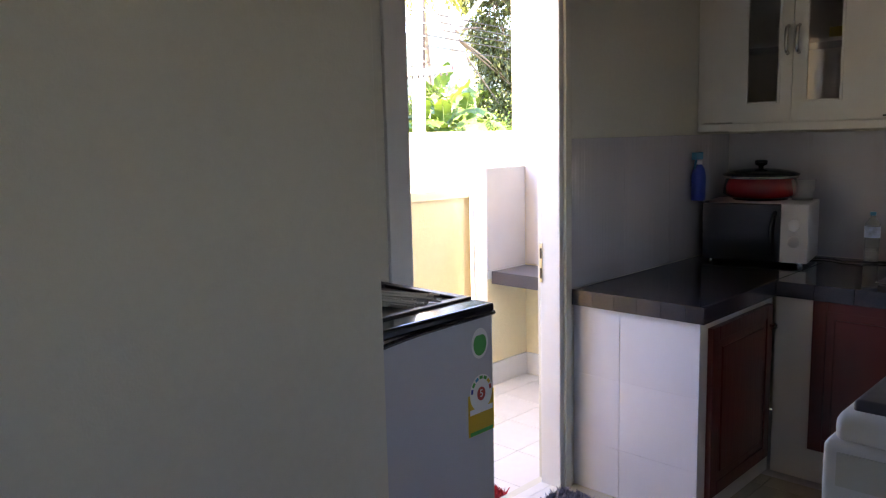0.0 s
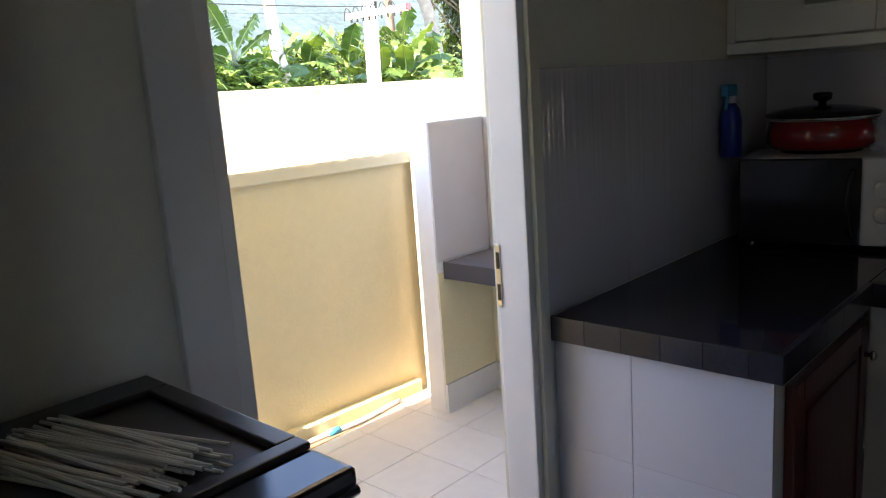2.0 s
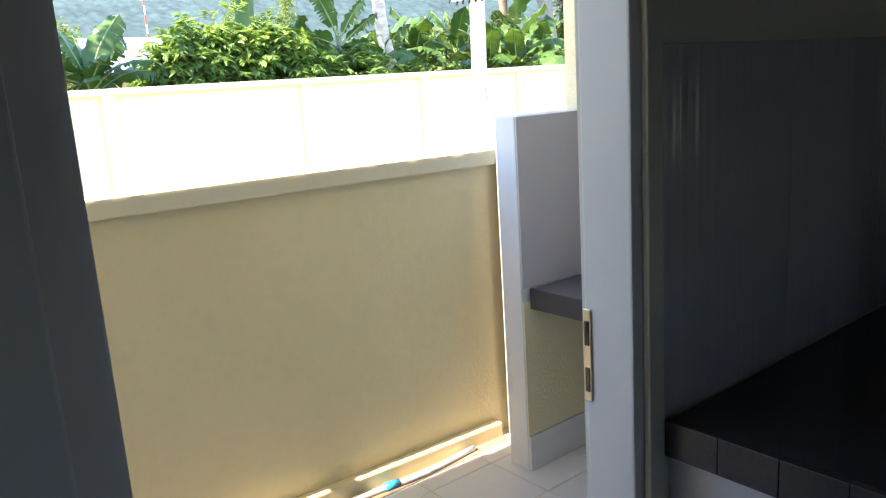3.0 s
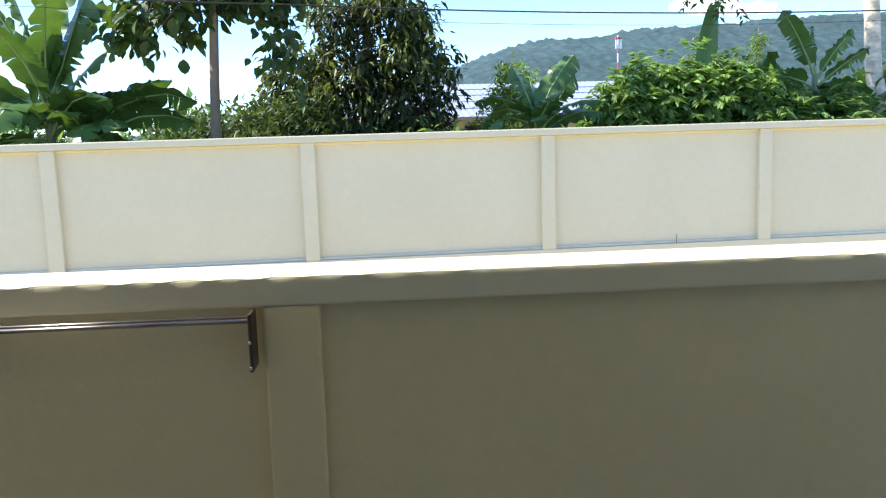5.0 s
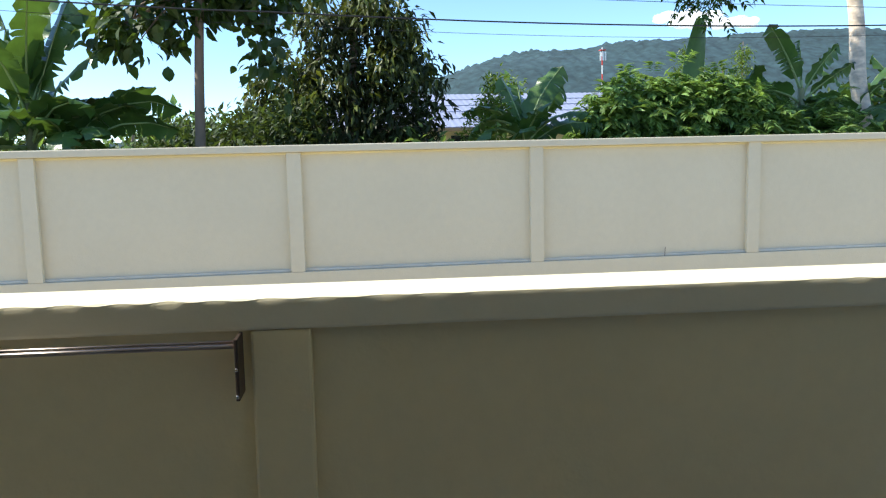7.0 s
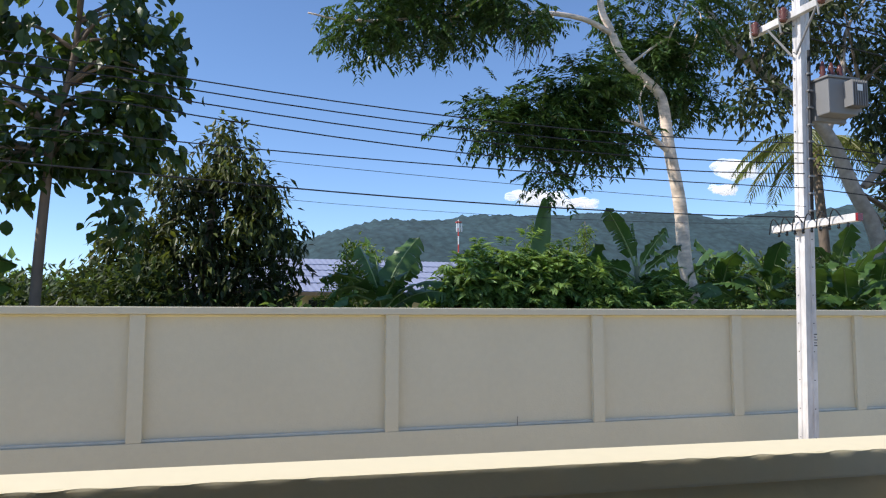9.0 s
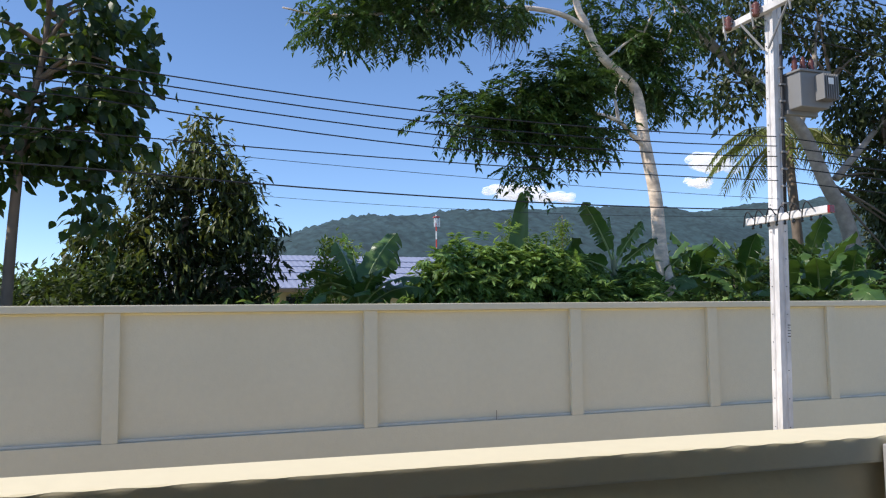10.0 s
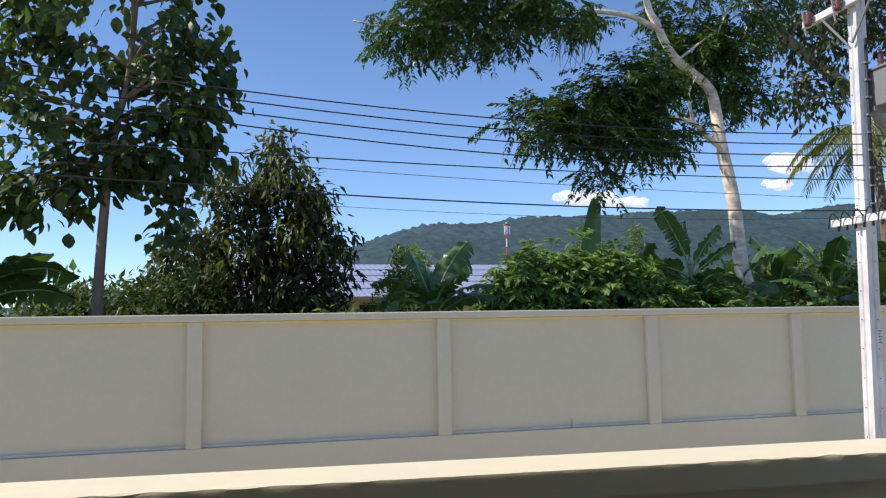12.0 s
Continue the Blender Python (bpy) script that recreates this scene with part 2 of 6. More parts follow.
def tube(bm, points, radii, segs=8):
    """A tapering tube through the points."""
    pts = [Vector(p) for p in points]
    if not hasattr(radii, "__len__"):
        radii = [radii] * len(pts)
    rings = []
    side = Vector((0.3, 0.9, 0.2))
    for i, p in enumerate(pts):
        d = (pts[min(i + 1, len(pts) - 1)] - pts[max(i - 1, 0)]).normalized()
        u = d.cross(side)
        u = (u if u.length > 0.05 else d.cross(Vector((1, 0, 0)))).normalized()
        v = d.cross(u)
        rings.append([bm.verts.new(p + radii[i] * (math.cos(2 * math.pi * k / segs) * u + math.sin(2 * math.pi * k / segs) * v)) for k in range(segs)])
    for a, b in zip(rings, rings[1:]):
        for k in range(segs):
            bm.faces.new((a[k], a[(k + 1) % segs], b[(k + 1) % segs], b[k]))
    bm.faces.new(rings[0][::-1]), bm.faces.new(rings[-1])


def tubed(points, radii, segs=8):
    bm = bmesh.new()
    tube(bm, points, radii, segs)
    return bm


def smooth_path(points, n=4):
    """Catmull-Rom points through the given ones."""
    p = [Vector(q) for q in points]
    p = [2 * p[0] - p[1]] + p + [2 * p[-1] - p[-2]]
    out = []
    for i in range(1, len(p) - 2):
        for k in range(n):
            t = k / n
            out.append(0.5 * ((2 * p[i]) + (p[i + 1] - p[i - 1]) * t + (2 * p[i - 1] - 5 * p[i] + 4 * p[i + 1] - p[i + 2]) * t * t
                              + (3 * p[i] - p[i - 1] - 3 * p[i + 1] + p[i + 2]) * t ** 3))
    return out + [p[-2]]


def finish(name, bm, material, smooth=False):
    bmesh.ops.recalc_face_normals(bm, faces=bm.faces)
    me = bpy.data.meshes.new(name)
    bm.to_mesh(me)
    bm.free()
    me.materials.append(material)
    if smooth:
        for f in me.polygons:
            f.use_smooth = True
    return me


def part(name, bm, material, parent, label="", smooth=False):
    """One bmesh as one mesh object under a thing or a part, in world coordinates."""
    ob = new(name, finish(name, bm, material, smooth))
    ob.parent = parent
    top = parent
    off = Vector((0, 0, 0))
    while top:
        off += top.location
        top = top.parent
    ob.data.transform(Matrix.Translation(-off))
    if label:
        ob["label"] = label
    return ob


def thing(name, at, label, category, group="", kind=""):
    ob = new(name)
    ob.location = at
    ob.empty_display_size = 0.1
    return tagged(ob, label, category, group, kind)


def solid(name, bm, material, label, category, group="", kind="", smooth=False):
    return tagged(new(name, finish(name, bm, material, smooth)), label, category, group, kind)


# ---- the house: rooms ----
X_E, Y_S, X_W, H = 2.32, -4.5, -4.2, 2.6
D0, D1, DH = 0.05, 0.81, 2.02       # the back door's clear opening
bm = bmesh.new()
box(bm, X_W, 0, -0.3, -0.105, 0.15, H)
box(bm, 0.86, 0, -0.3, X_E + 0.12, 0.15, H)
box(bm, -0.105, 0, DH + 0.05, 0.86, 0.15, H)
box(bm, -0.105, 0, -0.3, 0.86, 0.15, -0.005)
solid("wall_north", bm, M_WALL, "cream painted kitchen wall with a doorway to the terrace", "wall", kind="structure")
bm = bmesh.new()
WY0, WY1, WZ0, WZ1 = -1.52, -1.15, 1.02, 1.40
box(bm, X_E, WY1, 0, X_E + 0.12, 0, H)
box(bm, X_E, Y_S, 0, X_E + 0.12, WY0, H)
box(bm, X_E, WY0, 0, X_E + 0.12, WY1, WZ0)
box(bm, X_E, WY0, WZ1, X_E + 0.12, WY1, H)
solid("wall_east", bm, M_WALL, "cream painted kitchen wall behind the sink", "wall", kind="structure")
bm = bmesh.new()
box(bm, X_W, Y_S - 0.12, 0, -3.83, Y_S, H)
box(bm, -3.17, Y_S - 0.12, 0, X_E + 0.12, Y_S, H)
box(bm, -3.83, Y_S - 0.12, 0, -3.17, Y_S, 1.25)
box(bm, -3.83, Y_S - 0.12, 2.15, -3.17, Y_S, H)
solid("wall_south", bm, M_WALL, "cream painted living room wall with a window", "wall", kind="structure")
solid("wall_west", boxed(X_W - 0.12, Y_S - 0.12, 0, X_W, 0.15, H), M_WALL, "cream painted living room wall", "wall", kind="structure")
solid("wall_partition", boxed(X_W, -0.70, 0, -0.745, -0.60, H - 0.002, bevel=0.004), M_WALL, "cream painted partition wall beside the fridge", "wall", kind="structure")
solid("ceiling", boxed(X_W - 0.12, Y_S - 0.12, H, X_E + 0.12, 0.15, H + 0.1), M_CEIL, "white painted flat ceiling", "ceiling", kind="structure")
solid("floor", boxed(X_W, Y_S, -0.12, X_E, 0, -0.006), M_GROUT, "beige tiled floor bed with grout", "floor", kind="structure")

# door frame with strike plate, hinges
door = thing("door_1", (0.4, 0.07, 0), "white painted wooden door frame standing open to the terrace", "door frame", kind="structure")
for nm, a, b, c in (("jamb", -0.104, -0.012, 0.1), ("jamb", D1 - 0.002, 0.859, 0.100)):
    part(nm, boxed(a, -0.012 if a < 0 else 0.002, 0, b, c, DH, bevel=0.004), M_FRAME, door)
part("door_stop", boxed(-0.0115, 0.05, 0, D0, 0.10, DH - 0.002, bevel=0.004), M_FRAME, door)
part("architrave", boxed(D1 + 0.022, -0.012, 0, 0.872, 0.0015, DH, bevel=0.003), M_WALL, door, "cream painted plaster edge beside the frame")
part("head", boxed(-0.104, -0.012, DH + 0.001, 0.859, 0.105, DH + 0.05, bevel=0.004), M_FRAME, door)
plate = part("strike_plate", boxed(D1 - 0.006, 0.086, 0.868, D1 - 0.0021, 0.1005, 1.03, bevel=0.001), M_STEEL, door, "brushed steel strike plate")
for z in (0.885, 0.967):
    part("latch_hole", boxed(D1 - 0.0075, 0.089, z, D1 - 0.006, 0.097, z + 0.042), M_BLACK, plate)
for z in (0.25, 1.05, 1.8):
    part("hinge", turned([(0.006, -0.05), (0.006, 0.05)], 10, (0.046, 0.106, z)), M_STEEL, door, "steel hinge knuckle", True)
part("threshold", boxed(-0.011, 0.0, -0.005, D1 - 0.003, 0.0495, 0.006, bevel=0.003), M_YARD, door)
part("threshold", boxed(D0 + 0.001, 0.0505, -0.005, D1 - 0.003, 0.0995, 0.006, bevel=0.003), M_YARD, door)

# ---- the terrace behind the house ----
YL = 1.569            # near face of the terrace wall's coping, at x = 0.5
WALL_TURN = (0, 0.005, -0.040)   # the wall runs slightly askew and falls away to the east
low = thing("terrace_wall", (0.5, YL, -0.3), "cream rendered low terrace wall with recessed panels and a coping", "wall", kind="structure")
bm = bmesh.new()
box(bm, -7, YL + 0.035, -0.3, 6.0, YL + 0.12, 1.091)
part("wall_body", bm, M_LOW, low)
for a, b in ((0.165, 0.277), (-2.35, -2.24), (2.12, 2.2), (-4.85, -4.74)):
    part("pier", boxed(a, YL + 0.002, -0.3, b, YL + 0.034, 1.0905, bevel=0.006), M_LOW, low)
part("plinth", boxed(-7, YL - 0.012, -0.3, 1.894, YL + 0.034, 0.02, bevel=0.008), M_LOW, low)


def rough_coping(x0, x1, y0, y1, z0, z1, step, seed):
    """A plastered coping whose front edge was trowelled by hand."""
    rng = random.Random(seed)
    bm = bmesh.new()
    prof = None
    n = int((x1 - x0) / step)
    for i in range(n + 1):
        x = x0 + (x1 - x0) * i / n
        wave = lambda u: (0.0026 * math.sin(u * 66 + 0.9 * math.sin(u * 9)) + 0.0015 * math.sin(u * 29 + 1)) * (0.55 + 0.45 * math.sin(u * 3.1 + 2))
        a = wave(x) + rng.uniform(-0.0003, 0.0003)
        sec = [(y0, z0)] + [(y0 - 0.0015 * k + (0.03 + 0.06 * k) * wave(x - 1.3 * (1 - k) * (z1 - z0)), z0 + k * (z1 - 0.012 - z0)) for k in (0.15, 0.4, 0.65, 0.85)]
        sec += [(y0 - 0.0017 + a * 0.12, z1 - 0.006 + a * 0.5), (y0 - 0.0012 + 0.5 * a, z1 - 0.0015 + a * 0.6), (y0 + 0.006 + 1.2 * a, z1), (y1 - 0.006, z1 + 0.009), (y1, z1 + 0.002), (y1, z0)]
        ring = [bm.verts.new((x, y, z)) for y, z in sec]
        if prof:
            for k in range(len(ring)):
                bm.faces.new((prof[k], prof[(k + 1) % len(ring)], ring[(k + 1) % len(ring)], ring[k])).smooth = k < 5
        else:
            bm.faces.new(ring[::-1])
        prof = ring
    bm.faces.new(prof)
    return bm


part("coping", rough_coping(-7, 6.0, YL, YL + 0.115, 1.092, 1.151, 0.012, 3), M_COPE, low, "sunlit hand-trowelled coping")
low.rotation_euler = WALL_TURN
solid("grey_panel", boxed(1.93, 1.478, -0.056, 2.6, 1.504, 1.128, bevel=0.004), mat("grey_board", (0.36, 0.36, 0.37), 0.6, vary=0.05, bump=0.1), "grey board standing against the terrace wall", "board")

# terrace floor and house slab
solid("terrace_slab", boxed(-7, 0.15, -0.3, 6.0, YL + 0.02, -0.056), mat("pale_terrace_grout", (0.71, 0.68, 0.66), 0.9, vary=0.12, scale=40), "grey mortar bed of the terrace", "floor", kind="structure")

# nook with a shelf at the terrace's end
XN, YN = 1.758, 1.218
nook = thing("terrace_nook", (2.0, YN, -0.05), "tiled wall nook with yellow painted walls below its shelf", "wall", kind="structure")
part("fin_wall", boxed(XN, YN, -0.05, 2.133, YN + 0.097, 1.279, bevel=0.005), M_FRAME, nook, "white rendered fin wall")
part("yellow_paint", boxed(XN + 0.004, YN - 0.006, 0.09, 2.127, YN - 0.0005, 0.612), M_WALL_OUT, nook, "yellow painted wall under the shelf")
part("yellow_paint", boxed(2.127, 0.15, 0.09, 2.1325, YN - 0.0065, 0.612), M_WALL_OUT, nook, "yellow painted wall under the shelf")
part("skirting", boxed(XN + 0.004, YN - 0.014, -0.05, 2.123, YN - 0.0005, 0.088), M_YARD, nook, "pale tile skirting")
part("skirting", boxed(2.121, 0.15, -0.05, 2.1325, YN - 0.0145, 0.088), M_YARD, nook, "pale tile skirting")
part("tile_panel", boxed(XN + 0.003, YN - 0.007, 0.663, 2.126, YN - 0.0005, 1.277, bevel=0.0015), M_PANEL, nook, "pale lilac-grey glazed panel")
part("tile_panel", boxed(2.1265, 0.152, 0.663, 2.1325, YN - 0.0075, 1.277, bevel=0.0015), M_PANEL, nook, "pale lilac-grey glazed panel")
solid("wall_wing", boxed(2.133, 0.15, -0.3, 2.26, 1.315, 2.6, bevel=0.006), M_WALL_OUT, "pale yellow rendered side wall of the house", "wall", kind="structure")
shelf = thing("terrace_shelf", (1.95, 0.7, 0.66), "dark slate-coloured stone shelf built into the nook", "shelf")
part("slab", boxed(XN + 0.048, 0.152, 0.613, 2.125, YN - 0.008, 0.657, bevel=0.003), M_SLATE, shelf)
part("edge_strip", boxed(XN + 0.036, 0.152, 0.583, XN + 0.0475, YN - 0.008, 0.659, bevel=0.002), mat("dark_slate_edge", (0.055, 0.052, 0.062), 0.35, vary=0.25, scale=120), shelf, "dark slate front edge")

# wavy roof tiles over the terrace
bm = bmesh.new()
period, EAVE_Y = 0.178, 1.54
rows = []
cols = 8
n = int(15.0 / period * cols)
for i in range(n + 1):
    x = -8 + 15.0 * i / n
    w = 0.024 * math.sin(2 * math.pi * x / period)
    rows.append([bm.verts.new((x, y, 3.0 + (EAVE_Y - y) * 0.2 + w + dz)) for y, dz in ((0.0, 0), (EAVE_Y, 0), (EAVE_Y, -0.012), (0.0, -0.012))])
for a, b in zip(rows, rows[1:]):
    for k in range(4):
        bm.faces.new((a[k], a[(k + 1) % 4], b[(k + 1) % 4], b[k]))
eave = solid("roof_eave", bm, M_EAVE, "corrugated fibre cement roof tiles of the house eave", "roof", kind="structure", smooth=True)
bm = bmesh.new()
box(bm, X_W - 2.5, Y_S - 1.2, 3.32, 5.6, -0.002, 3.40)
solid("roof", bm, M_EAVE, "flat roof deck of the house", "roof", kind="structure")

# an unseen wall added to the west, which cuts light on the terrace
solid("wall_terrace_shade", boxed(-1.27, 0.15, -0.3, -1.15, YL - 0.015, 2.95, bevel=0.006), M_WALL_OUT, "cream rendered wall added unseen to shade the terrace", "wall", kind="structure")

# towel rail on the terrace wall
rail = thing("towel_rail", (-0.3, YL, 1.05), "dark bronze metal towel rail fixed under the coping", "rail")
part("bar", tubed([(-0.392, YL - 0.026, 1.078), (0.154, YL - 0.026, 1.078)], 0.0048, 12), M_RAIL, rail, "steel bar", True)
part("bar", tubed([(-0.392, YL - 0.004, 1.081), (0.154, YL - 0.004, 1.081)], 0.003, 10), M_RAIL, rail, "thin steel bar", True)
for a in (-0.402, 0.148):
    br = part("bracket", boxed(a + 0.002, YL - 0.032, 0.977, a + 0.009, YL + 0.034, 1.091, bevel=0.002), M_BRONZE, rail)
    for z in (0.985, 1.035):
        part("screw", turned([(0.003, -0.002), (0.003, 0.003), (0.0015, 0.004)], 8, (a + 0.005, YL - 0.034, z)), M_STEEL, br)
rail.location.y += 0.013
rail.rotation_euler = WALL_TURN
solid("wood_offcut", boxed(2.09, YL + 0.02, 1.152, 2.15, YL + 0.042, 1.168, bevel=0.002), M_WOOD, "small raw wood offcut lying on the coping", "wood block")

# ---- lane, boundary wall ----
bm = bmesh.new()
R = 3500
vs = [bm.verts.new(p) for p in ((-R, 1.6, -0.31), (R, 1.6, -0.31), (R, R, -0.31), (-R, R, -0.31), (-R, -R, -0.31), (R, -R, -0.31))]
bm.faces.new((vs[4], vs[5], vs[1], vs[0])), bm.faces.new((vs[0], vs[1], vs[2], vs[3]))
solid("ground", bm, M_GROUND, "dry grass and bare soil around the house", "ground", kind="structure")
YF = 7.648
far = thing("boundary_wall", (2, YF, -0.3), "pale rendered concrete boundary wall with pilasters and panels", "wall", kind="structure")
part("panel_wall", boxed(-30, YF + 0.05, -0.31, 40, YF + 0.14, 1.487), M_FAR, far)
part("coping", boxed(-30, YF - 0.03, 1.488, 40, YF + 0.18, 1.556, bevel=0.01), M_FAR, far)
part("plinth", boxed(-30, YF - 0.004, -0.31, 40, YF + 0.0495, 0.345, bevel=0.006), M_FAR, far)
xs = [-0.100, 2.261, 4.560, 6.372, 8.18]
xs = [xs[0] - 2.38 * k for k in range(10, 0, -1)] + xs + [xs[-1] + 1.83 * k for k in range(1, 15)]
for x in xs:
    part("pilaster", boxed(x, YF - 0.002, 0.3455, x + 0.135, YF + 0.0495, 1.4875, bevel=0.006), M_FAR, far)
# a thin fillet, slightly greyer than the wall, along the panels' foot
part("foot_fillet", boxed(-30, YF + 0.03, 0.3455, 40, YF + 0.0495, 0.372, bevel=0.008), mat("greyer_render", (0.70, 0.66, 0.56), 0.9, vary=0.15, scale=8, stain=0.2), far, "slightly greyer fillet along the foot of the panels")
# a thin fillet, yellower than the wall, right below the coping
part("coping_fillet", boxed(-30, YF + 0.035, 1.465, 40, YF + 0.0495, 1.4872, bevel=0.005), mat("yellower_render", (0.78, 0.68, 0.40), 0.9, vary=0.15, scale=6, stain=0.2), far, "yellower fillet under the coping")
part("twig", tubed([(3.674, YF + 0.02, 0.346), (3.679, YF + 0.02, 0.44)], 0.0035, 5), M_BARK, far)

# An unseen paved strip, added and tinted to bounce warm sunlight onto the walls.
lane = solid("lane", boxed(-60, 1.75, -0.30, 80, 7.4, -0.285), mat("warm_bounce_concrete", (0.48, 0.40, 0.28), 0.9, vary=0.12, scale=6, bump=0.3, bscale=30, stain=0.15, stain_scale=0.7), "pale concrete lane added unseen to bounce warm light", "lane", kind="structure")

pipe = thing("drain_pipe", (1.2, 1.5, -0.05), "thin white plastic drain pipe lying by the terrace wall", "pipe")
part("tube", tubed(smooth_path([(0.7, 1.49, -0.037), (1.15, 1.50, -0.037), (1.45, 1.47, -0.037), (1.72, 1.49, -0.037)], 4), 0.012, 8), M_PLASTIC, pipe, "", True)
part("coupling", tubed([(1.28, 1.49, -0.035), (1.34, 1.483, -0.035)], 0.016, 8), M_CYAN, pipe, "blue pipe coupling", True)
solid("brown_tile_strip", boxed(0.5, 1.455, -0.0495, 1.9, YL - 0.014, -0.047), mat("brown_wet_screed", (0.30, 0.21, 0.14), 0.6, vary=0.35, scale=15, stain=0.3), "brown unfinished screed strip along the terrace wall", "screed")

# ---- kitchen ----
ZC = 0.84
wt = thing("worktop", (1.9, -0.6, ZC), "black polished granite L-shaped kitchen worktop", "worktop")
bm = bmesh.new()
box(bm, 0.885, -0.565, ZC - 0.03, X_E - 0.012, -0.012, ZC, bevel=0.003)
box(bm, 1.535, -2.7, ZC - 0.03, X_E - 0.012, -0.567, ZC, bevel=0.003)
part("slab", bm, M_GRANITE, wt)
y = -0.008
while y > -0.57:
    part("edge_tile", boxed(0.872, max(y - 0.0994, -0.578), ZC - 0.062, 0.8845, y, ZC + 0.001, bevel=0.0008, seg=1), M_GRANITE_EDGE, wt, "dark grey granite edge tile")
    y -= 0.1
x = 0.886
while x < 1.52:
    part("edge_tile", boxed(x, -0.578, ZC - 0.062, min(x + 0.1294, 1.533), -0.5655, ZC + 0.001, bevel=0.0008, seg=1), M_GRANITE_EDGE, wt, "dark grey granite edge tile")
    x += 0.13
y = -0.579
while y > -2.7:
    part("edge_tile", boxed(1.522, y - 0.148, ZC - 0.062, 1.5345, y, ZC + 0.001, bevel=0.0008, seg=1), M_GRANITE_EDGE, wt, "dark grey granite edge tile")
    y -= 0.15


def panel_door(parent, x0, x1, z0, z1, y, axis="y", knob_at=None):
    """A framed cupboard door with a raised middle panel; its front looks to -y, or to -x where axis is x."""
    def put(bm):
        if axis == "x":
            bmesh.ops.transform(bm, matrix=Matrix(((0, 1, 0, 0), (-1, 0, 0, 0), (0, 0, 1, 0), (0, 0, 0, 1))), verts=bm.verts)
        return bm
    d = part("door", put(boxed(x0, y, z0, x1, y + 0.016, z1, bevel=0.002)), M_REDWOOD, parent, "dark red stained wooden cupboard door")
    w = 0.055
    for a in ((x0, x0 + w, z0, z1), (x1 - w, x1, z0, z1), (x0 + w, x1 - w, z0, z0 + w), (x0 + w, x1 - w, z1 - w, z1)):
        part("frame_strip", put(boxed(a[0] + 0.0006, y - 0.007, a[2] + 0.0006, a[1] - 0.0006, y, a[3] - 0.0006, bevel=0.003)), M_REDWOOD, d)
    part("raised_panel", put(boxed(x0 + w + 0.03, y - 0.006, z0 + w + 0.03, x1 - w - 0.03, y, z1 - w - 0.03, bevel=0.005)), M_REDWOOD, d)
    if knob_at:
        bm = turned([(0.006, 0), (0.006, 0.014), (0.013, 0.018), (0.014, 0.026), (0.008, 0.031)], 14)
        bmesh.ops.transform(bm, matrix=Matrix.Translation((knob_at[0], y - 0.006, knob_at[1])) @ Matrix.Rotation(radians(90), 4, "X"), verts=bm.verts)
        part("knob", put(bm), M_CHROME, d, "chrome door knob", True)


c1 = thing("base_cabinet", (1.2, -0.3, 0), "white base cabinet with a dark red wooden door and tiled end", "cabinet", group="base cabinets")
part("body", boxed(0.905, -0.552, 0.0, 1.559, -0.004, ZC - 0.031), M_WHITE, c1)
panel_door(c1, 0.955, 1.505, 0.085, 0.748, -0.570, "y", (1.478, 0.66))
tz = 0.0
for h in (0.205, 0.285, 0.285):
    for a, b in ((-0.552, -0.2205), (-0.2195, -0.004)):
        part("tile", boxed(0.897, a + 0.00005, tz + 0.0001, 0.9045, b - 0.00005, min(tz + h, 0.778) - 0.0001, bevel=0.0006, seg=1), M_TILEW, c1)
    tz += h
for k, (ya, yb) in enumerate(((-0.567, -1.215), (-1.217, -1.95), (-1.952, -2.7))):
    c = thing("base_cabinet", (1.9, (ya + yb) / 2, 0), "white base cabinet with a dark red wooden door", "cabinet", group="base cabinets")
    part("body", boxed(1.56, yb, 0.0, X_E - 0.001, ya, ZC - 0.031), M_WHITE, c)
    panel_door(c, -(ya - (0.155 if k == 0 else 0.05)), -(yb + 0.05), 0.145, 0.79, 1.543, "x", (-(yb + 0.09), 0.70))


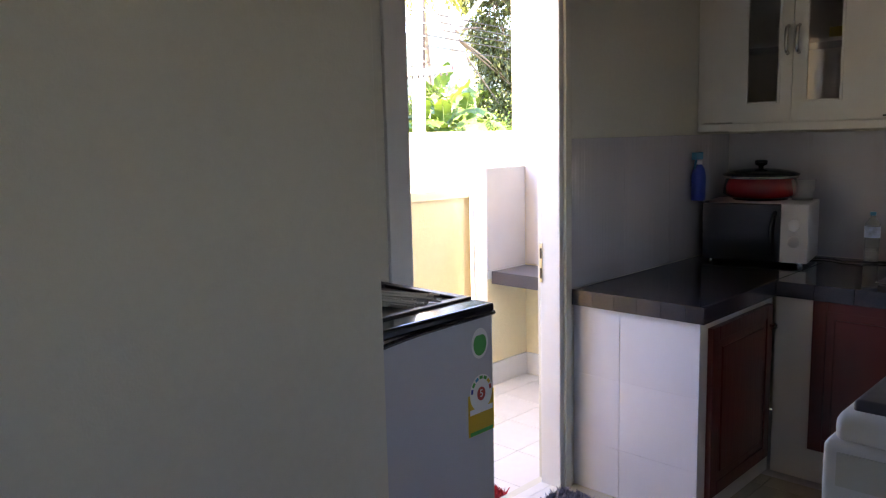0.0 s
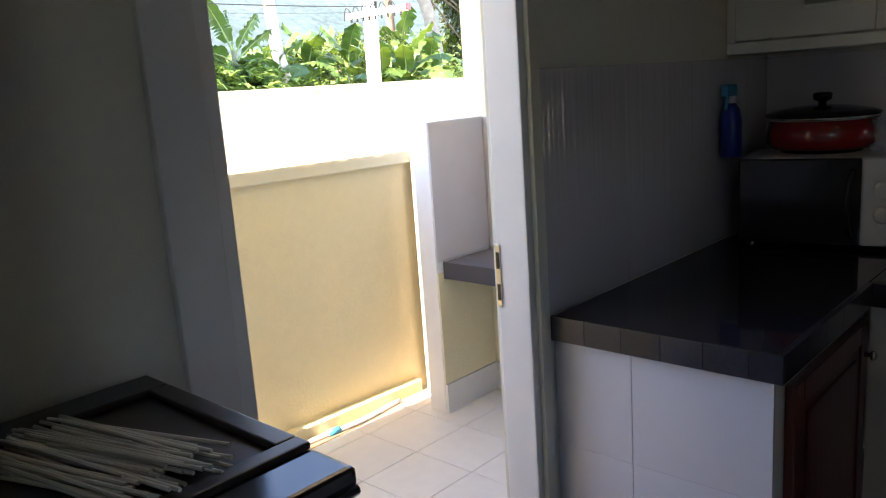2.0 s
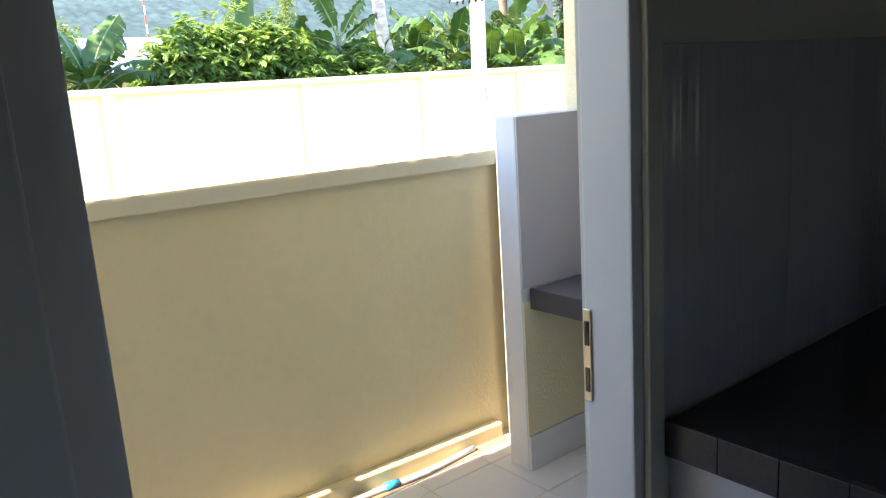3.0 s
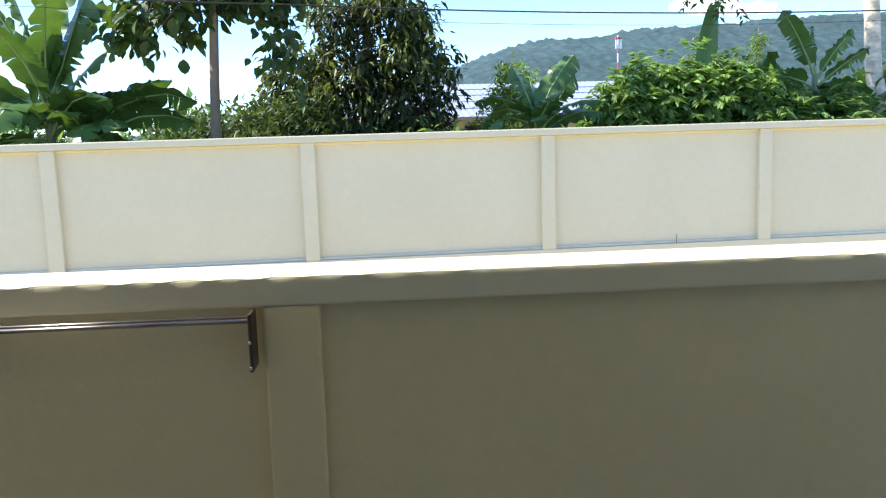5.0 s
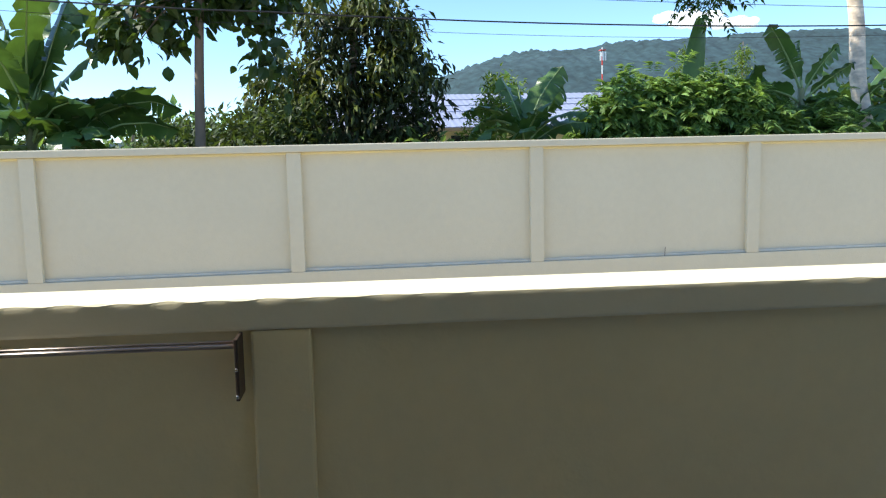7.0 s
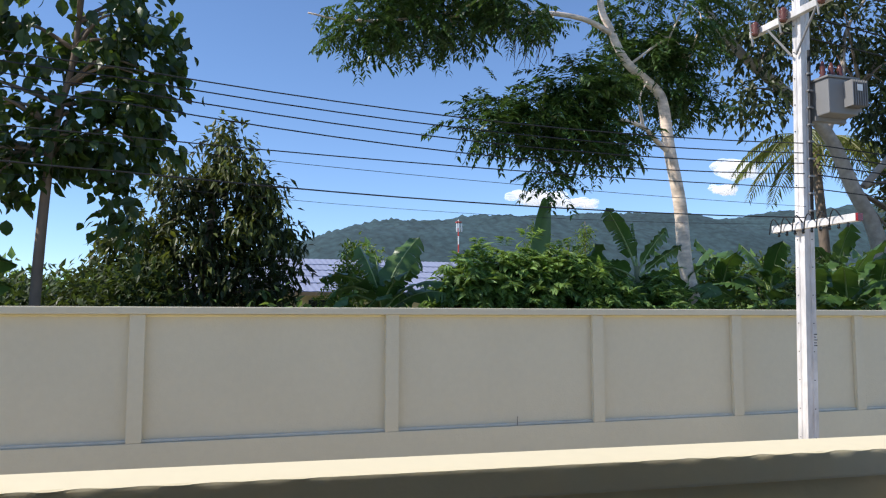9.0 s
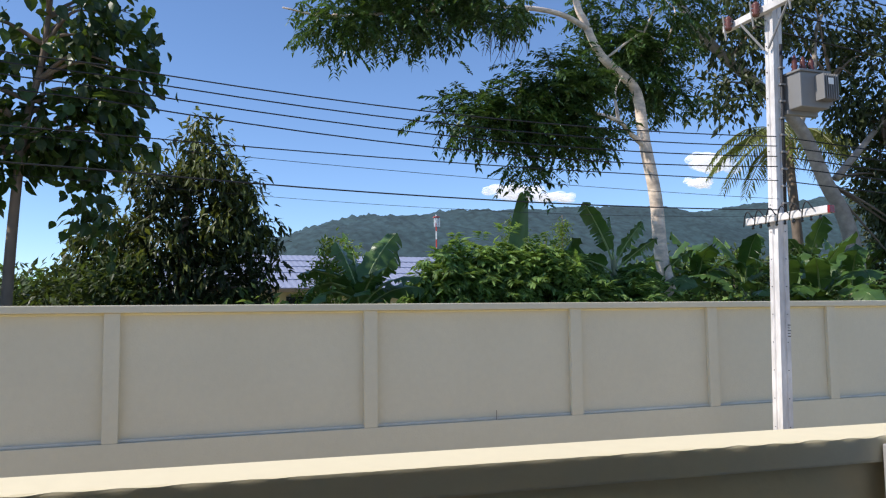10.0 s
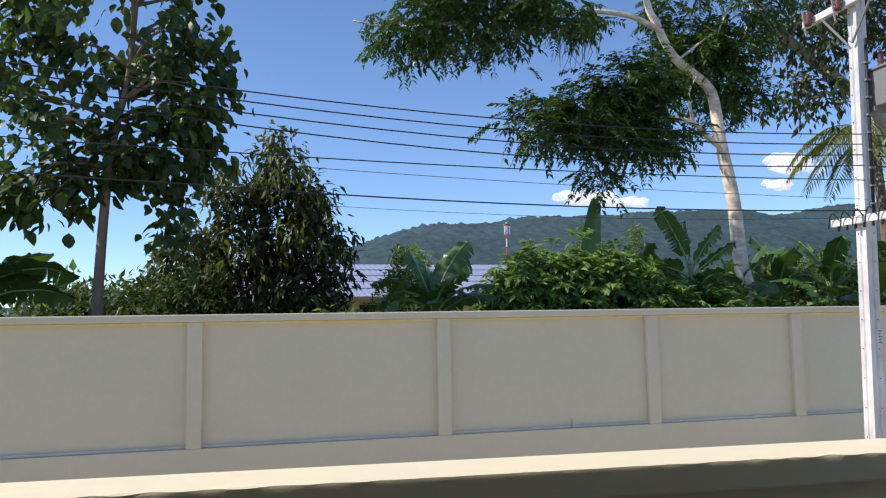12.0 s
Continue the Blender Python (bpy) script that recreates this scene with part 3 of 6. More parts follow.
def wall_cabinet(y0, y1, first):
    c = thing("wall_cabinet", (2.1, (y0 + y1) / 2, 1.48), "white painted wall cabinet with two part-glazed doors", "wall cabinet", group="wall cabinets")
    xf, z0, z1 = 1.967, 1.459, 2.28
    bm = bmesh.new()
    box(bm, xf, y1, z0, X_E - 0.001, y0, z0 + 0.02)
    box(bm, xf, y1, z1 - 0.02, X_E - 0.001, y0, z1)
    box(bm, xf, y1, z0 + 0.02, X_E - 0.001, y1 + 0.018, z1 - 0.02)
    box(bm, xf, y0 - 0.018, z0 + 0.02, X_E - 0.001, y0, z1 - 0.02)
    box(bm, X_E - 0.012, y1 + 0.018, z0 + 0.02, X_E - 0.001, y0 - 0.018, z1 - 0.02)
    part("carcass", bm, M_WHITE, c)
    part("shelf", boxed(xf + 0.02, y1 + 0.019, 1.84, X_E - 0.013, y0 - 0.019, 1.858), M_WHITE, c)
    part("face_frame", boxed(xf - 0.012, y1, z0, xf - 0.0005, y0, z0 + 0.036, bevel=0.002), M_WHITE, c)
    part("face_frame", boxed(xf - 0.012, y0 - 0.03, z0 + 0.037, xf - 0.0005, y0, z1, bevel=0.002), M_WHITE, c)
    part("face_frame", boxed(xf - 0.012, y1, z0 + 0.037, xf - 0.0005, y1 + 0.03, z1, bevel=0.002), M_WHITE, c)
    mid = (y0 + y1) / 2
    for a, b, inner in ((y0 - 0.034, mid + 0.002, -1), (mid - 0.002, y1 + 0.034, 1)):
        # stiles, rails and the narrow pane
        lo, hi = min(a, b), max(a, b)
        if inner < 0:
            g0, g1 = lo + 0.062, lo + 0.2
        else:
            g0, g1 = hi - 0.2, hi - 0.062
        bm = bmesh.new()
        zb, zt = z0 + 0.042, z1 - 0.01
        box(bm, xf - 0.02, lo, zb, xf - 0.013, g0, zt)
        box(bm, xf - 0.02, g1, zb, xf - 0.013, hi, zt)
        box(bm, xf - 0.02, g0, zb, xf - 0.013, g1, 1.592)
        box(bm, xf - 0.02, g0, 2.09, xf - 0.013, g1, zt)
        d = part("door", bm, M_WHITE, c)
        for q in ((g0 - 0.012, g0, 1.58, 2.10), (g1, g1 + 0.012, 1.58, 2.10), (g0, g1, 1.58, 1.592), (g0, g1, 2.09, 2.10)):
            part("moulding", boxed(xf - 0.026, q[0], q[2], xf - 0.0205, q[1], q[3], bevel=0.002), M_WHITE, d)
        part("pane", boxed(xf - 0.018, g0, 1.592, xf - 0.015, g1, 2.09), M_GLASS, d, "dark reflecting glass pane")
        ky = lo + 0.022 if inner < 0 else hi - 0.022
        part("handle", tubed(smooth_path([(xf - 0.02, ky, 1.80), (xf - 0.042, ky, 1.815), (xf - 0.046, ky, 1.86), (xf - 0.042, ky, 1.905), (xf - 0.02, ky, 1.92)], 3), 0.0085, 8), M_STEEL, d, "brushed steel bow handle", True)
    if first:
        part("badge", boxed(xf - 0.0215, y1 + 0.05, z0 + 0.05, xf - 0.0202, y1 + 0.075, z0 + 0.056), M_BLACK, c)


wall_cabinet(-0.004, -0.905, True)
wall_cabinet(-0.909, -1.80, False)
solid("yellow_box", boxed(2.03, -0.70, 1.859, 2.16, -0.575, 1.905, bevel=0.002), M_YELLOW, "yellow cardboard box on the cabinet shelf", "box")
jar = thing("glass_jar", (2.05, -0.64, 1.506), "small dark glass jar inside the wall cabinet", "jar")
part("body", turned([(0.028, 0), (0.032, 0.01), (0.032, 0.06), (0.024, 0.07)], 16, (2.05, -0.64, 1.506)), M_BLACK, jar, "", True)
part("lid", turned([(0.026, 0.0705), (0.026, 0.085)], 16, (2.05, -0.64, 1.506)), M_STEEL, jar, "steel lid")

# microwave, set at a slight angle in the corner
mw = thing("microwave", (2.03, -0.30, ZC + 0.001), "black and white microwave oven on the granite worktop", "microwave")
mw.rotation_euler = (0, 0, radians(11))


def local_part(name, bm, material, parent, label="", smooth=False):
    ob = new(name, finish(name, bm, material, smooth))
    ob.parent = parent
    if label:
        ob["label"] = label
    return ob


local_part("housing", boxed(-0.145, -0.235, 0.015, 0.16, 0.235, 0.287, bevel=0.006), M_PLASTIC, mw, "white enamelled housing")
dr = local_part("door", boxed(-0.166, -0.118, 0.017, -0.1455, 0.235, 0.285, bevel=0.006), M_BLACK, mw, "glossy black door")
local_part("window", boxed(-0.1675, -0.02, 0.06, -0.1662, 0.20, 0.235), M_BLACK, dr)
local_part("handle", tubed(smooth_path([(-0.166, -0.095, 0.04), (-0.19, -0.085, 0.08), (-0.196, -0.08, 0.145), (-0.19, -0.085, 0.21), (-0.166, -0.095, 0.25)], 4), 0.008, 8), M_BLACK, dr, "curved black handle", True)
cp = local_part("control_panel", boxed(-0.166, -0.235, 0.017, -0.1455, -0.1195, 0.285, bevel=0.005), M_PLASTIC, mw, "white control panel")
for z in (0.19, 0.115):
    bm = turned([(0.026, 0), (0.026, 0.012), (0.02, 0.018)], 24)
    bmesh.ops.transform(bm, matrix=Matrix.Translation((-0.166, -0.177, z)) @ Matrix.Rotation(radians(-90), 4, "Y"), verts=bm.verts)
    k = local_part("knob", bm, M_PLASTIC, cp, "white rotary knob", True)
for a in (-0.12, 0.13):
    for b in (-0.2, 0.2):
        local_part("foot", turned([(0.014, 0), (0.012, 0.0145)], 10, (a, b, 0)), M_BLACK, mw)
ZM = ZC + 0.289

pot = thing("casserole_pot", (2.09, -0.27, ZM), "red enamel casserole pot with a black lidded rim on the microwave", "pot")
part("body", turned([(0.135, 0.012), (0.15, 0.012), (0.172, 0.03), (0.168, 0.07), (0.16, 0.105), (0.156, 0.105), (0.155, 0.02)], 40, (2.09, -0.27, ZM)), M_RED, pot, "", True)
part("base", turned([(0.125, 0), (0.13, 0.0115)], 32, (2.09, -0.27, ZM)), M_BLACK, pot)
lid = part("lid", turned([(0.174, 0.118), (0.176, 0.124), (0.15, 0.134), (0.08, 0.146), (0.02, 0.15)], 40, (2.09, -0.27, ZM)), M_BLACK, pot, "black domed lid", True)
part("rim", turned([(0.17, 0.1055), (0.172, 0.1175)], 40, (2.09, -0.27, ZM)), M_STEEL, pot, "steel rim", True)
part("knob", turned([(0.012, 0.1505), (0.012, 0.16), (0.028, 0.168), (0.03, 0.185), (0.024, 0.19)], 20, (2.09, -0.27, ZM)), M_BLACK, lid, "black knob", True)
sp = thing("spray_bottle", (1.885, -0.05, ZM), "blue plastic spray bottle with a cyan trigger", "spray bottle")
q = (1.885, -0.05, ZM)
part("body", turned([(0.032, 0), (0.035, 0.006), (0.035, 0.12), (0.028, 0.155), (0.014, 0.175)], 20, q), M_BLUE, sp, "", True)
part("collar", turned([(0.016, 0.1755), (0.016, 0.198)], 16, q), M_STICKW, sp, "white collar", True)
hd = part("head", boxed(q[0] - 0.055, q[1] - 0.012, q[2] + 0.1985, q[0] + 0.024, q[1] + 0.012, q[2] + 0.235, bevel=0.005), M_CYAN, sp, "cyan spray head")
part("trigger", tubed([(q[0] - 0.03, q[1], q[2] + 0.198), (q[0] - 0.046, q[1], q[2] + 0.155)], 0.006, 8), M_CYAN, hd)

bowl = thing("clear_container", (2.10, -0.47, ZM), "clear plastic food container beside the pot", "container")
part("tub", turned([(0.045, 0.0), (0.048, 0.002), (0.058, 0.09), (0.056, 0.09), (0.044, 0.004)], 24, (2.10, -0.465, ZM), cap=False), M_CLEAR, bowl, "", True)
part("lid", turned([(0.06, 0.0905), (0.06, 0.098)], 24, (2.10, -0.465, ZM)), M_CLEAR, bowl, "clear snap lid", True)


def water_bottle(x, y, z, h, r, level):
    b = thing("water_bottle", (x, y, z), "clear plastic water bottle with a blue printed label", "bottle", group="water bottles")
    prof = [(r * 0.8, 0.0), (r, 0.012)]
    for i in range(6):
        prof += [(r * 0.94, h * (0.06 + 0.055 * i)), (r, h * (0.085 + 0.055 * i))]
    prof += [(r, h * 0.74), (r * 0.95, h * 0.77), (r * 0.6, h * 0.85), (r * 0.34, h * 0.90), (r * 0.33, h * 0.935)]
    inner = [(max(a - 0.0012, 0.002), b_) for a, b_ in prof[::-1]]
    part("body", turned(prof + inner, 24, (x, y, z + 0.0005), cap=False), M_CLEAR, b, "", True)
    part("water", turned([(r * 0.78, 0.006), (r * 0.93, 0.016), (r * 0.925, level * h)], 20, (x, y, z)), M_WATER, b, "", True)
    part("label", turned([(r + 0.0008, h * 0.50), (r + 0.0008, h * 0.72)], 24, (x, y, z), cap=False), mat("blue_label", (0.52, 0.60, 0.82), 0.4, vary=0.6, scale=45), b, "blue and white printed label", True)
    part("cap", turned([(r * 0.4, h * 0.936), (r * 0.4, h), (r * 0.34, h * 1.004)], 16, (x, y, z)), M_CLEAR if h > 0.3 else M_CYAN, b, "screw cap", True)
    return b


water_bottle(2.24, -0.735, ZC, 0.235, 0.033, 0.3)
ZF = 1.038
water_bottle(-0.50, -0.25, ZF - 0.004, 0.315, 0.043, 0.38)
water_bottle(-0.605, -0.20, ZF - 0.004, 0.315, 0.043, 0.35)

# sink drainer, dish rack and dishes
dn = thing("sink_drainer", (1.95, -1.25, ZC), "stainless steel sink with a ribbed drainer set in the worktop", "sink")
bm = boxed(1.70, -1.62, ZC + 0.0005, 2.16, -0.90, ZC + 0.006, bevel=0.002)
part("tray", bm, M_STEEL, dn)
for i in range(8):
    part("rib", tubed([(1.74 + 0.045 * i, -0.93, ZC + 0.007), (1.74 + 0.045 * i, -1.3, ZC + 0.007)], 0.005, 6), M_STEEL, dn, "", True)
tap = part("tap", tubed(smooth_path([(2.2, -1.55, ZC), (2.2, -1.55, ZC + 0.2), (2.15, -1.55, ZC + 0.27), (2.05, -1.55, ZC + 0.25)], 4), 0.012, 12), M_CHROME, dn, "chrome swan-neck tap", True)
rk = thing("dish_rack", (2.02, -1.1, ZC), "chrome wire dish rack on the drainer", "dish rack")
for z in (0.03, 0.12):
    part("wire_loop", tubed([(1.84, -0.93, ZC + z), (2.2, -0.93, ZC + z), (2.2, -1.3, ZC + z), (1.84, -1.3, ZC + z), (1.84, -0.93, ZC + z)], 0.003, 6), M_CHROME, rk, "", True)
for i in range(9):
    yy = -0.94 - 0.042 * i
    part("wire", tubed([(1.84, yy, ZC + 0.12), (1.86, yy, ZC + 0.02), (2.18, yy, ZC + 0.02), (2.2, yy, ZC + 0.12)], 0.0022, 6), M_CHROME, rk, "", True)
for a in (1.845, 2.195):
    for b in (-0.935, -1.295):
        part("leg", tubed([(a, b, ZC + 0.0065), (a, b, ZC + 0.125)], 0.004, 6), M_CHROME, rk, "", True)


def plate(x, y, tilt, r, material, label):
    bm = turned([(0.02, 0.0), (r * 0.6, 0.002), (r, 0.018), (r - 0.003, 0.022), (r * 0.6, 0.006), (0.02, 0.004)], 32)
    bmesh.ops.transform(bm, matrix=Matrix.Translation((x, y, ZC + 0.028 + r)) @ Matrix.Rotation(radians(tilt), 4, "Z") @ Matrix.Rotation(radians(82), 4, "X"), verts=bm.verts)
    solid("plate", bm, material, label, "plate", group="plates in the rack", smooth=True)


M_SPOT = mat("yellow_spotted_melamine", (0.70, 0.62, 0.30), 0.25, vary=1.5, scale=26)
for x, dy, tilt, r, m_, lb in ((2.07, -0.985, -56, 0.10, M_SPOT, "white plate with yellow and orange print in the rack"), (2.08, -1.03, -54, 0.095, M_CERAMIC, "cream ceramic plate standing in the rack"),
                               (2.07, -1.20, -58, 0.125, M_SPOT, "tall white plate with yellow spots in the rack"), (2.04, -1.24, -50, 0.105, M_CERAMIC, "cream ceramic plate standing in the rack")):
    plate(x, dy, tilt, r, m_, lb)
bm = turned([(0.085, 0), (0.087, 0.004), (0.080, 0.03), (0.062, 0.055), (0.035, 0.068), (0.033, 0.074), (0.0, 0.072)], 28)
bmesh.ops.transform(bm, matrix=Matrix.Translation((1.93, -1.07, ZC + 0.035)) @ Matrix.Rotation(radians(-14), 4, "Y"), verts=bm.verts)
solid("bowl", bm, M_CERAMIC, "cream bowl turned upside down in the rack", "bowl", smooth=True)
cl = thing("strainer", (2.12, -1.12, ZC + 0.03), "grey strainer with a red handle standing in the rack", "strainer")
bm = turned([(0.105, 0), (0.11, 0.004), (0.10, 0.03), (0.07, 0.06), (0.03, 0.07), (0.0, 0.07)], 24)
bmesh.ops.transform(bm, matrix=Matrix.Translation((2.10, -1.12, ZC + 0.125)) @ Matrix.Rotation(radians(-72), 4, "Y"), verts=bm.verts)
part("mesh_bowl", bm, M_PLASTIC, cl, "", True)
part("handle", tubed(smooth_path([(2.09, -1.06, ZC + 0.205), (2.09, -1.09, ZC + 0.232), (2.09, -1.13, ZC + 0.245), (2.09, -1.17, ZC + 0.243)], 4), 0.011, 8), M_RED, cl, "red arched handle", True)
sp = thing("frying_pan", (1.93, -0.97, ZC + 0.02), "small dark frying pan leaning in the rack", "pan")
part("pan_body", turned([(0.0, 0), (0.06, 0), (0.075, 0.02), (0.072, 0.02), (0.058, 0.004), (0.0, 0.004)], 24, (1.99, -1.0, ZC + 0.023)), M_BLACK, sp, "", True)
part("handle", tubed([(1.92, -0.985, ZC + 0.04), (1.86, -0.955, ZC + 0.06), (1.80, -0.925, ZC + 0.055)], [0.006, 0.009, 0.008], 8), M_BLACK, sp, "black handle", True)
solid("red_bowl", turned([(0.03, 0), (0.05, 0.01), (0.09, 0.07), (0.087, 0.07), (0.045, 0.014)], 28, (2.08, -1.245, ZC + 0.21), cap=False), M_RED, "red bowl on top of the stacked dishes", "bowl", smooth=True)
solid("power_cable", tubed(smooth_path([(2.17, -0.47, ZC + 0.006), (2.2, -0.56, ZC + 0.006), (2.16, -0.66, ZC + 0.006), (2.22, -0.8, ZC + 0.006), (2.29, -0.86, ZC + 0.006)], 5), 0.005, 6), M_BLACK, "black power cable lying on the worktop", "cable", smooth=True)
hook = thing("hook_rail", (2.29, -1.0, 1.43), "chrome hook rail under the wall cabinet", "rail")
part("bar", tubed([(2.285, -0.86, 1.43), (2.285, -1.6, 1.43)], 0.005, 8), M_CHROME, hook, "", True)
for i in range(5):
    yy = -0.95 - 0.13 * i
    part("hook", tubed(smooth_path([(2.285, yy, 1.435), (2.272, yy, 1.41), (2.268, yy, 1.385), (2.255, yy, 1.38), (2.248, yy, 1.395)], 3), 0.003, 6), M_CHROME, hook, "", True)
    part("bracket", boxed(2.284, yy + 0.05, 1.424, X_E - 0.009, yy + 0.058, 1.436), M_CHROME, hook)

win = thing("window_1", (X_E + 0.06, (WY0 + WY1) / 2, WZ0), "narrow kitchen window in a white frame over the sink", "window", kind="structure")
for a in ((WY0, WY0 + 0.04, WZ0, WZ1), (WY1 - 0.04, WY1, WZ0, WZ1), (WY0 + 0.04, WY1 - 0.04, WZ0, WZ0 + 0.04), (WY0 + 0.04, WY1 - 0.04, WZ1 - 0.04, WZ1)):
    part("window_frame", boxed(X_E + 0.03, a[0], a[2], X_E + 0.07, a[1], a[3], bevel=0.003), M_FRAME, win)
for a, b in ((WY0 + 0.04, WY1 - 0.04),):
    p_ = part("pane", boxed(X_E + 0.048, a, WZ0 + 0.04, X_E + 0.052, b, WZ1 - 0.04), glass_mat("window_glass"), win)
    p_.visible_shadow = False
win2 = thing("window_2", (-3.5, Y_S - 0.06, 1.1), "living room window in a white frame", "window", kind="structure")
for a in ((-3.83, -3.78, 1.25, 2.15), (-3.22, -3.17, 1.25, 2.15), (-3.78, -3.22, 1.25, 1.30), (-3.78, -3.22, 2.10, 2.15)):
    part("window_frame", boxed(a[0], Y_S - 0.08, a[2], a[1], Y_S - 0.03, a[3], bevel=0.003), M_FRAME, win2)

# ---- fridge and what stands on it ----
fr = thing("refrigerator", (-0.43, -0.24, 0), "small grey-white one-door refrigerator with a dark top", "refrigerator")
part("cabinet", boxed(-0.70, -0.405, 0.03, -0.171, -0.015, 0.985, bevel=0.006), M_FRIDGE, fr)
fd = part("door", boxed(-0.70, -0.475, 0.045, -0.171, -0.409, 0.985, bevel=0.014, seg=3), M_FRIDGE, fr, "grey-white enamelled door")
part("top_trim", boxed(-0.702, -0.478, 0.9855, -0.169, -0.40, 1.012, bevel=0.009, seg=3), M_BLACK, fd, "glossy black top trim")
part("grip_lip", tubed(smooth_path([(-0.70, -0.482, 0.972), (-0.6, -0.486, 0.975), (-0.45, -0.484, 0.985), (-0.175, -0.480, 0.988)], 4), 0.006, 8), M_BLACK, fd, "black grip lip", True)
bm = bmesh.new()
box(bm, -0.702, -0.398, 0.9855, -0.169, -0.012, 1.008, bevel=0.004)
tp = part("top_board", bm, M_DARKTOP, fr, "dark brown textured top")
for a in ((-0.702, -0.398, -0.169, -0.372), (-0.702, -0.075, -0.169, -0.012), (-0.702, -0.371, -0.672, -0.076), (-0.199, -0.371, -0.169, -0.076)):
    part("raised_rim", boxed(a[0], a[1], 1.0085, a[2], a[3], 1.018, bevel=0.003), M_DARKTOP, tp)
for a in (-0.66, -0.21):
    for b in (-0.38, -0.06):
        part("foot", turned([(0.018, 0), (0.016, 0.0295)], 10, (a, b, 0)), M_BLACK, fr)


def disc_on_door(name, x, z, rx, rz, d, material, parent, heart=False):
    bm = bmesh.new()
    vs = []
    for i in range(32):
        t = 2 * math.pi * i / 32
        r = 1.0 - (0.22 * max(0, math.cos(t - math.pi / 2)) ** 6 if heart else 0)
        vs.append(bm.verts.new((x + rx * r * math.cos(t), -0.4752 - d, z + rz * r * math.sin(t))))
    bm.faces.new(vs)
    r = bmesh.ops.extrude_face_region(bm, geom=list(bm.faces))
    bmesh.ops.translate(bm, vec=(0, -0.0004, 0), verts=[v for v in r["geom"] if isinstance(v, bmesh.types.BMVert)])
    return part(name, bm, material, parent)


s1 = disc_on_door("green_label", -0.228, 0.915, 0.032, 0.040, 0.0, M_STICKW, fd)
disc_on_door("green_leaf_print", -0.228, 0.913, 0.025, 0.030, 0.0006, M_GREEN, s1, True)
s2 = part("energy_label", boxed(-0.277, -0.4757, 0.675, -0.176, -0.4752, 0.785), M_STICKY, fd, "yellow energy rating label with the number five")
disc_on_door("dial", -0.2265, 0.785, 0.044, 0.048, 0.0006, M_STICKW, s2)
disc_on_door("number_ring", -0.2265, 0.782, 0.016, 0.018, 0.0012, M_STICKR, s2)
part("print_line", boxed(-0.271, -0.4763, 0.732, -0.182, -0.4758, 0.746), M_STICKW, s2)
part("print_line", boxed(-0.271, -0.4763, 0.676, -0.182, -0.4758, 0.686), M_GREEN, s2)
for i in range(7):
    t = radians(10 + 160 * i / 6)
    bm = boxed(-0.006, -0.0003, -0.004, 0.006, 0.0003, 0.004)
    bmesh.ops.transform(bm, matrix=Matrix.Translation((-0.2265 + 0.036 * math.cos(t), -0.4766, 0.787 + 0.038 * math.sin(t))) @ Matrix.Rotation(-t + math.pi / 2, 4, "Y"), verts=bm.verts)
    part("dial_step", bm, (M_STICKR, M_STICKY, M_GREEN, M_GREEN, M_CYAN, M_GREEN, M_BLUE)[i], s2)
cu = bpy.data.curves.new("digit", "FONT")
cu.body, cu.size, cu.align_x, cu.align_y, cu.extrude = "5", 0.028, "CENTER", "CENTER", 0.0002
digit = new("digit", cu)
digit.matrix_world = Matrix.Translation((-0.2265, -0.4769, 0.782)) @ Matrix.Rotation(radians(90), 4, "X")
dg = bpy.context.evaluated_depsgraph_get()
me = bpy.data.meshes.new_from_object(digit.evaluated_get(dg))
me.transform(digit.matrix_world)
bpy.data.objects.remove(digit)
dob = new("digit", me)
me.materials.clear(), me.materials.append(M_STICKW)
dob.parent = s2
dob.data.transform(Matrix.Translation((0.43, 0.24, 0)))

fr.location += Vector((-0.011, -0.021, 0))
fr.scale.z = 1.019

sticks = thing("plastic_sticks", (-0.37, -0.25, 1.028), "loose bundle of off-white plastic sticks on the fridge", "sticks")
rng = random.Random(4)
for i in range(64):
    t = rng.uniform(-0.10, 0.10) + radians(-76)
    cx, cy = -0.365 + rng.uniform(-0.05, 0.075), -0.245 + rng.uniform(-0.03, 0.035)
    lz = 1.031 + 0.004 * (i % 4)
    ll = rng.uniform(0.11, 0.145)
    part("stick", tubed([(cx - ll * math.cos(t), cy - ll * math.sin(t), lz), (cx + ll * math.cos(t), cy + ll * math.sin(t), lz + 0.003)], 0.0026, 6), M_STRAW, sticks)


